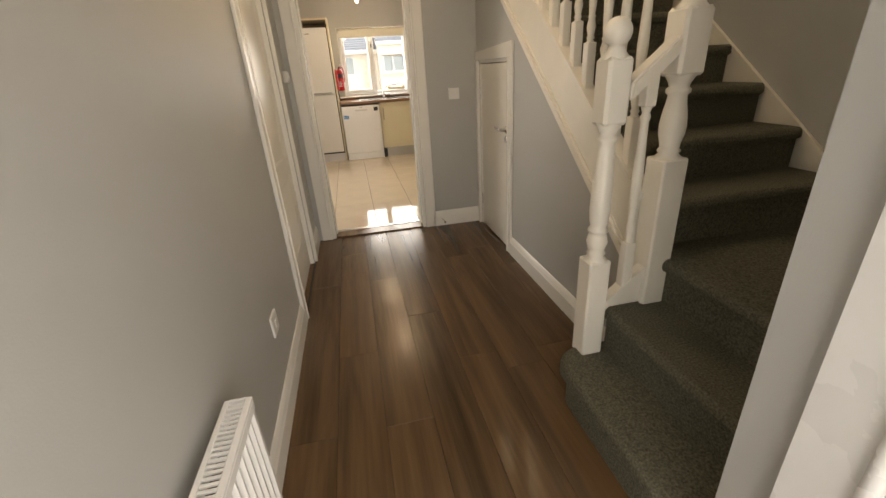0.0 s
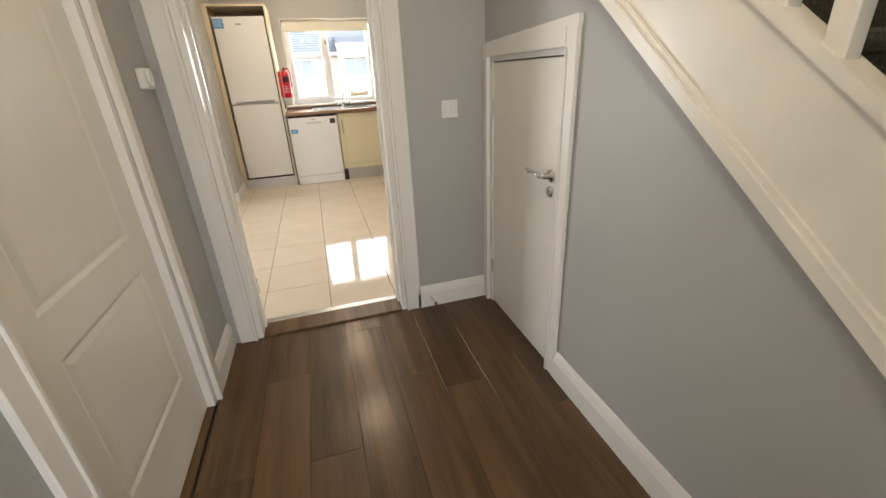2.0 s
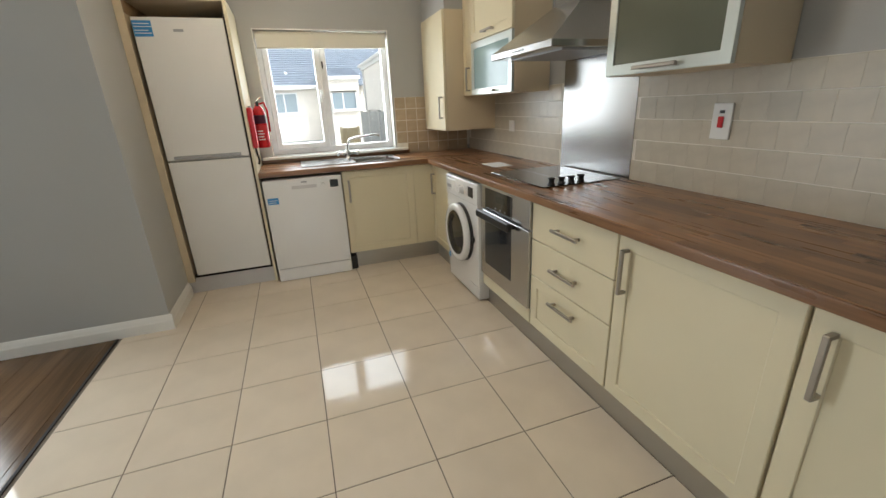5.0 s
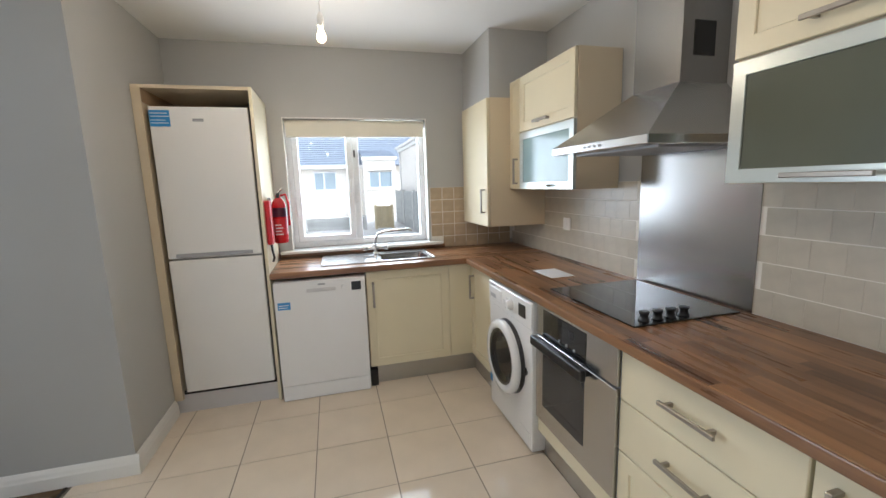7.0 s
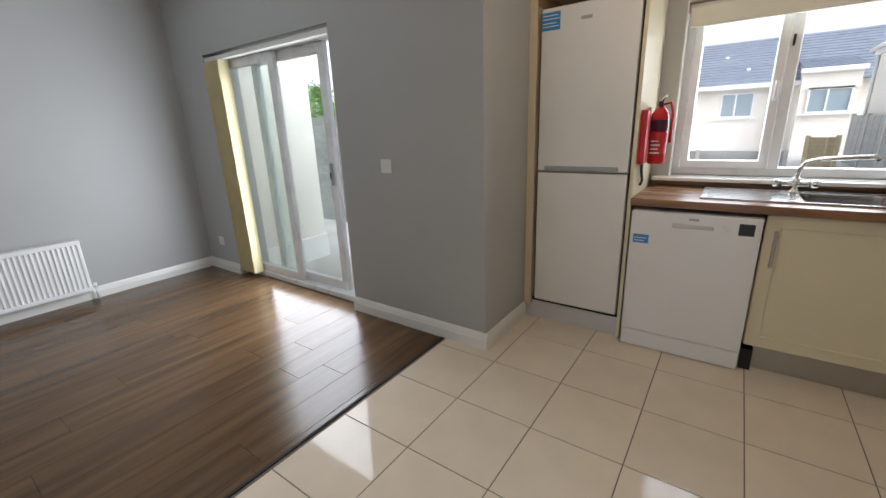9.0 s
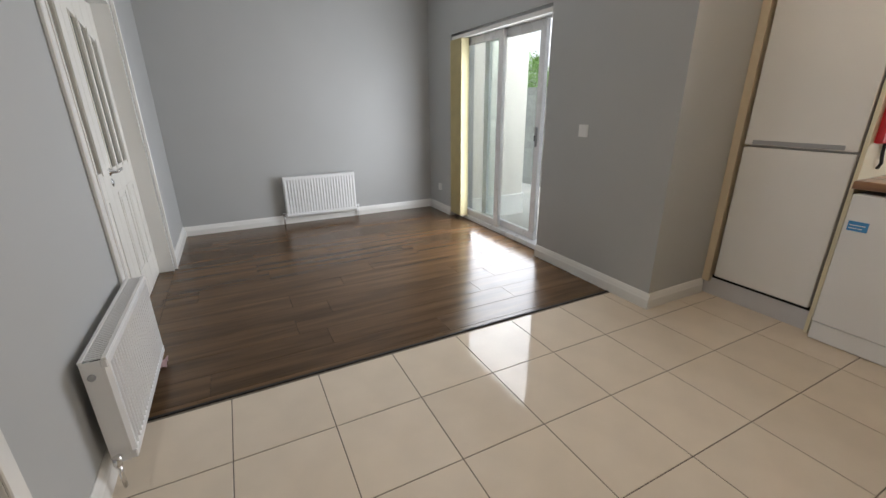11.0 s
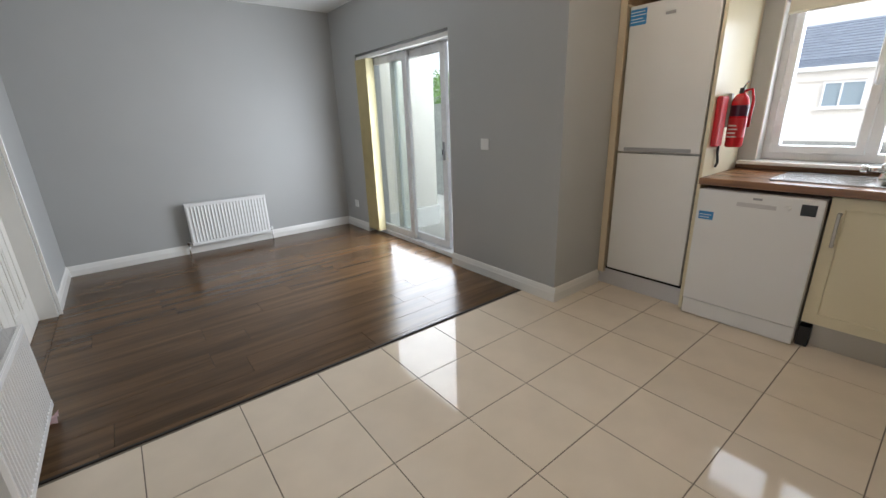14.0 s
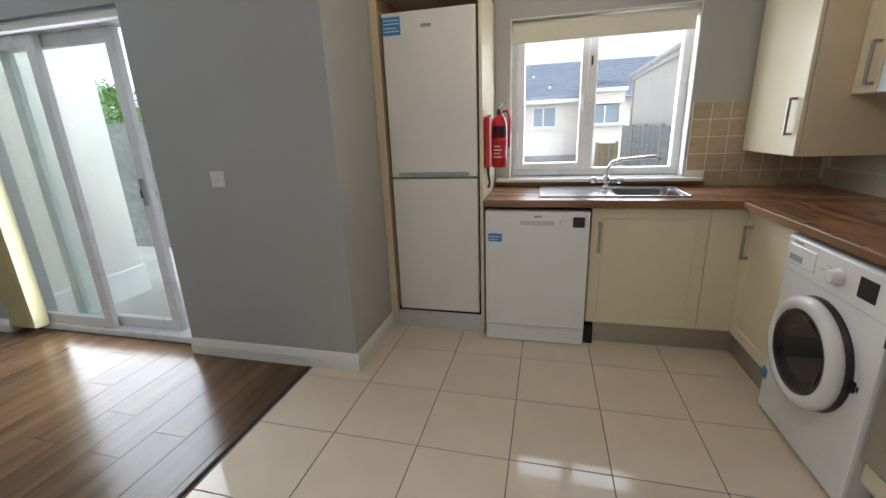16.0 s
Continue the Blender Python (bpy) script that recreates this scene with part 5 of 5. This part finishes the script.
th = thing("thermostat", "white room thermostat with a round dial", "thermostat", (XH + 0.01, 3.712, 1.31))
part("case", fbox(B(), "E", XH, 3.695, 3.785, 1.275, 1.35, -0.03, 0.0005, 0.006), M_PLATE, th)
part("dial", lathe(B(), [(0.027, 0), (0.027, 0.006), (0.022, 0.008)], (XH + 0.03, 3.74, 1.315), "x", 20), M_PLATE, th, "white dial")
ds = thing("door_stop", "small chrome door stop on the skirting", "door stop", (0.845, YSH - 0.03, 0.06))
part("stem", tube(B(), [(0.845, YSH - 0.018, 0.06), (0.85, YSH - 0.06, 0.055), (0.855, YSH - 0.085, 0.052)], [0.007, 0.006, 0.01], 10), M_CHROME, ds)
# scrap of pink paper by the radiator
bm = B()
rnd = random.Random(4)
g = [[bm.verts.new((-1.34 - 0.028 * i, 4.06 + 0.02 * j, 0.012 + 0.03 * rnd.random())) for j in range(4)] for i in range(4)]
for i in range(3):
    for j in range(3):
        bm.faces.new((g[i][j], g[i + 1][j], g[i + 1][j + 1], g[i][j + 1]))
bmesh.ops.solidify(bm, geom=bm.faces[:], thickness=0.003)
solo("paper_scrap", bm, M_PINK, "crumpled pink paper scrap on the floor", "paper")


# ---- pendant lamps ----
def pendant(label, x, y, drop, bulb, lit):
    t = thing("pendant_lamp", label, "pendant lamp", (x, y, CEIL))
    part("ceiling_rose", lathe(B(), [(0.04, 0), (0.038, -0.012), (0.02, -0.022), (0.006, -0.026)], (x, y, CEIL), "z", 20), M_PLATE, t)
    part("cable", tube(B(), [(x, y, CEIL - 0.02), (x, y, CEIL - drop)], 0.003, 8), M_PLATE, t)
    z = CEIL - drop
    part("lamp_holder", lathe(B(), [(0.004, 0.01), (0.012, 0), (0.017, -0.02), (0.018, -0.06), (0.014, -0.062)], (x, y, z), "z", 16), M_PLATE, t)
    b = part("bulb", lathe(B(), [(0.01, -0.06), (0.012, -0.075), (0.02, -0.095), (0.023, -0.108), (0.02, -0.122), (0.011, -0.131), (0.001, -0.133)], (x, y, z), "z", 16), bulb, t, "lit warm bulb" if lit else "unlit clear bulb")
    if lit:
        b.visible_shadow = False
    return t


pendant("bare lit bulb hanging on a white cable", 0.455, 6.85, 0.216, M_BULB, True)
pendant("bare lit bulb hanging near the kitchen door", 0.5, 5.48, 0.15, M_BULB, True)
pendant("bare lit bulb hanging in the hall", 0.5, 2.3, 0.08, M_BULB, True)
pendant("bare unlit bulb hanging on a white cable", -2.445, 5.476, 0.24, M_BULBOFF, False)

# ---- outdoors ----
M_GROUND = mat("pale_concrete_paving", (0.5, 0.49, 0.46), 0.9, vary=0.15, scale=3, bump=0.2, bump_scale=60)
M_PEBBLE = mat("cream_pebbledash", (0.76, 0.735, 0.68), 0.95, vary=0.12, scale=40, bump=1.0, bump_scale=130)
M_RENDER = mat("cream_render", (0.78, 0.74, 0.67), 0.95, vary=0.05, scale=2, bump=0.3, bump_scale=90)
M_PLINTHW = mat("white_wall_plinth", (0.74, 0.74, 0.72), 0.8, vary=0.04)
M_SLATE = mat("blue_grey_roof_tile", (0.17, 0.2, 0.245), 0.85, vary=0.2, scale=3)
M_FENCE = mat("weathered_grey_fence", (0.36, 0.365, 0.34), 0.9, vary=0.2, scale=12, rand=0.1)
M_FENCEY = mat("new_pale_wood", (0.5, 0.42, 0.27), 0.85, vary=0.15, scale=12)
M_POST = mat("concrete_post", (0.5, 0.49, 0.46), 0.9, vary=0.1)
M_LEAF = mat("green_leaves", (0.12, 0.22, 0.05), 0.6, vary=0.35, scale=6)
M_TRUNK = mat("brown_bark", (0.1, 0.075, 0.05), 0.9, vary=0.3, scale=20, bump=0.6, bump_scale=40)
M_FARGL = mat("dark_house_glass", (0.3, 0.37, 0.41), 0.15)
tagged(solo("ground", box(B(), -400, YN + 0.3, -0.6, 400, 900, -0.15), M_GROUND, "", ""), "pale paving outside the house", "ground", "", "structure")
tagged(solo("ground", box(B(), -400, -900, -0.6, 400, YN + 0.3, -0.21), M_GROUND, "", ""), "pale paving round the house", "ground", "", "structure")
tagged(solo("pavement", box(B(), XW - 6, YL + 0.3, -0.2, -0.93, YN + 0.3, -0.14), M_GROUND, "", ""), "pale patio slab", "patio", "", "structure")
pw = thing("side_wall", "cream pebbledashed wall with a white base", "garden wall", (-3.7, 7.6, -0.15))
part("wall", box(B(), -3.95, YL + 0.3, -0.15, -3.55, 8.08, 3.2, 0.01), M_PEBBLE, pw)
part("plinth", box(B(), -3.97, YL + 0.3, -0.15, -3.53, 8.10, 0.14, 0.01), M_PLINTHW, pw, "white painted plinth")


def fence_run(label, p, q, z0, z1, bays, m, slats=9, posts=M_POST):
    """Panels of lapped boards between posts, from p to q."""
    t = thing("fence", label, "fence", ((p[0] + q[0]) / 2, (p[1] + q[1]) / 2, z0))
    P, Q = Vector((*p, 0)), Vector((*q, 0))
    d = (Q - P) / bays
    n = Vector((-d.y, d.x, 0)).normalized()
    for k in range(bays + 1):
        c = P + d * k
        part("post", box(B(), c.x - 0.05, c.y - 0.05, z0, c.x + 0.05, c.y + 0.05, z1 + 0.06, 0.01), posts, t)
    for k in range(bays):
        for s in range(slats):
            za = z0 + 0.04 + (z1 - z0 - 0.04) * s / slats
            zb = z0 + 0.04 + (z1 - z0 - 0.04) * (s + 1.08) / slats
            bm = B()
            a, b = P + d * k, P + d * (k + 1)
            o = n * 0.02
            vs = [bm.verts.new(v) for v in ((*(a + o * 0.2).xy, zb), (*(b + o * 0.2).xy, zb), (*(b + o * 1.4).xy, za), (*(a + o * 1.4).xy, za), (*(a - o * 0.4).xy, zb), (*(b - o * 0.4).xy, zb), (*(b + o * 0.6).xy, za), (*(a + o * 0.6).xy, za))]
            for f in ((0, 1, 2, 3), (4, 7, 6, 5), (0, 4, 5, 1), (3, 2, 6, 7), (0, 3, 7, 4), (1, 5, 6, 2)):
                bm.faces.new([vs[i] for i in f])
            part("board", bm, m, t)
        for u in (0.33, 0.66):
            c = P + d * (k + u)
            part("batten", box(B(), c.x - 0.025, c.y - 0.03, z0 + 0.04, c.x + 0.025, c.y + 0.03, z1, 0.004), m, t)
    return t


fence_run("weathered grey lapped fence behind the patio", (-13.5, 9.4), (-2.3, 9.4), -0.15, 1.55, 6, M_FENCE, 13)
fence_run("low grey fence at the garden end", (-9.0, 20), (1.6, 20), -0.15, 0.34, 5, M_FENCE, 4)
fence_run("pale new wooden fence panel", (2.0, 20), (2.62, 20), -0.15, 0.7, 1, M_FENCEY, 9, M_FENCEY)
fence_run("grey garden fence with concrete posts", (3.2, 13.0), (3.2, 22.5), -0.15, 1.22, 5, M_FENCE, 8)


def house_window(parent, x0, x1, z0, z1, y):
    w = part("window", sash(B(), x0, x1, z0, z1, 0.06, y - 0.05, y + 0.02, 0.0), M_UPVC, parent, "white framed window")
    part("mullion", box(B(), (x0 * 0.55 + x1 * 0.45) - 0.03, y - 0.045, z0 + 0.05, (x0 * 0.55 + x1 * 0.45) + 0.03, y + 0.01, z1 - 0.05), M_UPVC, w)
    part("pane", box(B(), x0 + 0.05, y - 0.012, z0 + 0.05, x1 - 0.05, y - 0.004, z1 - 0.05), M_FARGL, w, "dark glass pane")
    part("sill", box(B(), x0 - 0.12, y - 0.12, z0 - 0.08, x1 + 0.12, y, z0), M_PLINTHW, parent, "white sill")


def roof_slope(bm, x0, x1, ya, za, yb, zb, courses):
    """Lapped courses of tiles up a slope from the eave (ya, za) to the ridge (yb, zb)."""
    for k in range(courses):
        u, v = k / courses, (k + 1.1) / courses
        y0, z0, y1, z1 = ya + (yb - ya) * u, za + (zb - za) * u, ya + (yb - ya) * v, za + (zb - za) * v
        prism(bm, [(y0, z0), (y0, z0 + 0.06), (y1, z1 + 0.02), (y1, z1)], "x", x0, x1)
    return bm


h1 = thing("house", "cream rendered house with a blue-grey tiled roof", "house", (-5, 31, -0.15))
part("wall", box(B(), -16, 28, -0.15, 2.75, 35.5, 2.56), M_RENDER, h1)
part("roof", roof_slope(B(), -16.4, 9.0, 27.7, 2.56, 32.0, 4.86, 17), M_SLATE, h1)
part("back_roof", prism(B(), [(32.0, 4.88), (36.0, 2.6), (35.8, 2.5), (32.0, 4.7)], "x", -16.4, 9.0), M_SLATE, h1)
part("gutter", box(B(), -16.4, 27.6, 2.44, 2.75, 27.76, 2.62, 0.02), M_PLINTHW, h1, "white gutter and fascia")
house_window(h1, -0.42, 0.78, 1.28, 2.3, 28)
house_window(h1, -7.3, -6.0, 1.28, 2.3, 28)
part("bay_wall", box(B(), 2.2, 27.2, -0.15, 3.9, 31, 2.94), M_RENDER, h1)
part("bay_gutter", box(B(), 2.1, 27.0, 2.82, 4.0, 27.2, 3.0, 0.02), M_PLINTHW, h1, "white gutter and fascia")
part("bay_roof", roof_slope(B(), 2.15, 3.95, 27.1, 3.0, 29.6, 3.5, 6), M_SLATE, h1)
part("bay_cheek", prism(B(), [(27.15, 2.97), (29.6, 3.48), (29.6, 2.5), (27.15, 2.2)], "x", 2.19, 3.91), M_RENDER, h1)
house_window(h1, 2.45, 3.75, 1.34, 2.28, 27.2)
part("bay_wall", box(B(), -4.4, 27.2, -0.15, -1.75, 31, 2.66), M_RENDER, h1)
part("bay_gutter", box(B(), -4.5, 27.0, 2.56, -1.65, 27.2, 2.74, 0.02), M_PLINTHW, h1, "white gutter and fascia")
part("bay_roof", roof_slope(B(), -4.45, -1.7, 27.1, 2.74, 29.4, 3.22, 6), M_SLATE, h1)
part("bay_cheek", prism(B(), [(27.15, 2.71), (29.4, 3.2), (29.4, 2.4), (27.15, 2.2)], "x", -4.4, -1.75), M_RENDER, h1)
house_window(h1, -3.2, -1.95, 1.2, 2.15, 27.2)
part("wing_wall", box(B(), 3.9, 28.2, -0.15, 9, 34, 2.56), M_RENDER, h1)
h2 = thing("house", "cream rendered low house behind the garden fence", "house", (6, 18, -0.15))
part("wall", box(B(), 3.45, 12.5, -0.15, 10, 22.6, 2.92), M_RENDER, h2)
part("fascia", box(B(), 3.36, 12.3, 2.86, 3.46, 22.75, 3.0), M_PLINTHW, h2, "white fascia board")
bm = B()
tube(bm, [(3.31, 12.3, 3.03), (3.31, 22.8, 3.03)], 0.06, 10)
part("gutter", bm, M_PLINTHW, h2, "white gutter")
part("downpipe", tube(B(), [(3.41, 22.5, 2.95), (3.41, 22.5, -0.1)], 0.04, 8), M_PLINTHW, h2, "white downpipe")
part("roof", prism(B(), [(3.3, 3.07), (6.8, 4.4), (10.2, 3.07), (10.2, 3.0), (3.3, 3.0)], "y", 12.2, 22.9), M_SLATE, h2)


def leafy_tree(label, x, y, z, h, r, n, seed):
    rng = random.Random(seed)
    t = thing("tree", label, "tree", (x, y, z))
    bm = B()
    tube(bm, [(x, y, z), (x + 0.05, y, z + h * 0.4), (x - 0.05, y + 0.1, z + h * 0.75)], [0.09, 0.06, 0.02], 8)
    for k in range(7):
        a = k * 2.4
        zz = z + h * (0.35 + 0.06 * k)
        tube(bm, [(x, y, zz), (x + 0.5 * r * math.cos(a), y + 0.5 * r * math.sin(a), zz + 0.3 * r), (x + 0.85 * r * math.cos(a), y + 0.85 * r * math.sin(a), zz + 0.45 * r)], [0.03, 0.02, 0.008], 6)
    part("trunk", bm, M_TRUNK, t)
    verts, faces = [], []
    clumps = [(Vector((rng.gauss(0, 0.45), rng.gauss(0, 0.45), rng.gauss(0, 0.4))) * r, r * rng.uniform(0.16, 0.34)) for _ in range(26)]
    for _ in range(n):
        c, s = rng.choice(clumps)
        p = Vector((x, y, z + h * 0.78)) + c + Vector((rng.gauss(0, 1), rng.gauss(0, 1), rng.gauss(0, 1))) * s * 0.6
        d = Vector((rng.uniform(-1, 1), rng.uniform(-1, 1), rng.uniform(-0.6, 0.6))).normalized() * rng.uniform(0.05, 0.09)
        e = d.orthogonal().normalized() * 0.022
        i = len(verts)
        verts += [p - d, p + e, p + d, p - e]
        faces.append((i, i + 1, i + 2, i + 3))
    me = bpy.data.meshes.new("crown")
    me.from_pydata(verts, [], faces)
    me.materials.append(M_LEAF)
    cr = new("crown", me)
    cr.parent = t
    cr.matrix_parent_inverse = t.matrix_basis.inverted()
    return t


leafy_tree("green leafy tree behind the garden fence", -10.4, 13.6, -0.15, 2.5, 0.95, 4200, 3)
leafy_tree("green leafy shrub behind the garden fence", -8.9, 13.4, -0.15, 2.0, 0.6, 2400, 5)


# ---- wall tiles ----
def tile_mesh(name, w, h, t, m, bev=0.0018):
    bm = box(B(), -w / 2, -t / 2, -h / 2, w / 2, t / 2, h / 2, bev)
    return mesh_of(name, bm, m)


TS = 0.106
wg = struct("wall_tiling_east", box(B(), XE - 0.0075, YS + 0.002, 0.911, XE - 0.0005, YN - 0.006, 0.911 + 5 * TS), M_WGROUT, "pale grout of the wall tiling", "wall tiles")
tm = tile_mesh("wall_tile", TS - 0.0006, TS - 0.004, 0.006, M_WTILE, 0.0006)
for r in range(5):
    for k in range(40):
        y = YS + 0.055 + TS * k + (TS / 2 if r % 2 else 0)
        z = 0.911 + TS * (r + 0.5)
        if y > YN - 0.05 or (5.80 < y < 6.41) or (y > 7.49 and z > 1.2):
            continue
        ob = new("wall_tile", tm)
        ob.parent = wg
        ob.matrix_basis = pose(XE - 0.0055, y, z, rnd.uniform(-0.06, 0.06), 0, 90 + rnd.uniform(-0.03, 0.03))
wg = struct("wall_tiling_north", box(B(), WIN[1] + 0.012, YN - 0.0075, 0.946, XE - 0.01, YN - 0.0005, 0.911 + 5 * TS - 0.012), M_WGROUT, "pale grout of the wall tiling beside the window", "wall tiles")
tm = tile_mesh("wall_tile", TS - 0.003, TS - 0.003, 0.006, M_WTILEN)
for r in range(5):
    for k in range(8):
        x = WIN[1] + 0.015 + TS * (k + 0.5)
        z = 0.90 + TS * (r + 0.5)
        if x > XE - 0.05 or (z < 0.97 and x < 1.42):
            continue
        ob = new("wall_tile", tm)
        ob.parent = wg
        ob.matrix_basis = pose(x, YN - 0.0055, z, rnd.uniform(-0.1, 0.1), 0, rnd.uniform(-0.1, 0.1))

# ---- floor tiles ----
ft = bpy.data.objects["floor_grout"]
S0, TX, TY = 0.399, -0.531, 5.613
shared = {}
for i in range(-2, 8):
    for j in range(-5, 8):
        x0, x1 = max(TX + S0 * i, XB + 0.004), min(TX + S0 * (i + 1), XE)
        y0, y1 = max(TY + S0 * j, YS - 0.012), min(TY + S0 * (j + 1), YN)
        w, h = x1 - x0 - 0.004, y1 - y0 - 0.004
        if w < 0.03 or h < 0.03 or (x1 < XR + 0.02 and y0 > YL - 0.02):
            continue
        if x1 < XR + 0.02 and y1 > YL:
            h = YL - y0 - 0.004
            y1 = YL
        key = (round(w, 3), round(h, 3))
        if key not in shared:
            shared[key] = mesh_of("floor_tile", box(B(), -w / 2, -h / 2, -0.008, w / 2, h / 2, 0, 0.0012), M_TILE)
        ob = new("floor_tile", shared[key])
        ob.parent = ft
        ob.matrix_basis = pose((x0 + x1) / 2, (y0 + y1) / 2, 0, rnd.uniform(-0.06, 0.06), rnd.uniform(-0.06, 0.06), 0)

# ---- floor boards ----
fl = bpy.data.objects["floor"]
PW, PLEN = 0.193, 1.29
shared = {}


def boards(x0, x1, y0, y1, first, seed):
    rng = random.Random(seed)
    x = first
    while x < x1:
        a, b = max(x, x0), min(x + PW, x1)
        y = y0 - rng.uniform(0, PLEN)
        while y < y1:
            c, d = max(y, y0), min(y + PLEN, y1)
            w, h = b - a - 0.0011, d - c - 0.0011
            if w > 0.01 and h > 0.01:
                key = (round(w, 3), round(h, 3))
                if key not in shared:
                    shared[key] = mesh_of("floor_board", box(B(), -w / 2, -h / 2, -0.008, w / 2, h / 2, 0, 0.0009), M_PLANK)
                ob = new("floor_board", shared[key])
                ob.parent = fl
                ob.matrix_basis = pose((a + b) / 2, (c + d) / 2, 0, 0, rng.uniform(-0.08, 0.08), 0)
            y += PLEN
        x += PW


boards(XW, XB - 0.001, YS, YL + 0.08, -4.278, 11)
boards(XH, XST, -0.05, YSH, -0.443, 12)
boards(XH - 0.14, XH - 0.001, RD[0], RD[1], -0.443, 13)
boards(LD[0], LD[1], YSH, YS - 0.001, -4.278, 14)

# roof vents on the far house
for x, y in ((-1.6, 29.4), (0.4, 29.0), (-0.5, 30.3)):
    zz = 2.56 + (y - 27.7) / 4.3 * 2.3
    part("roof_vent", box(B(), x - 0.07, y - 0.07, zz, x + 0.07, y + 0.07, zz + 0.11, 0.02), M_PLINTHW, h1, "small pale roof vent")
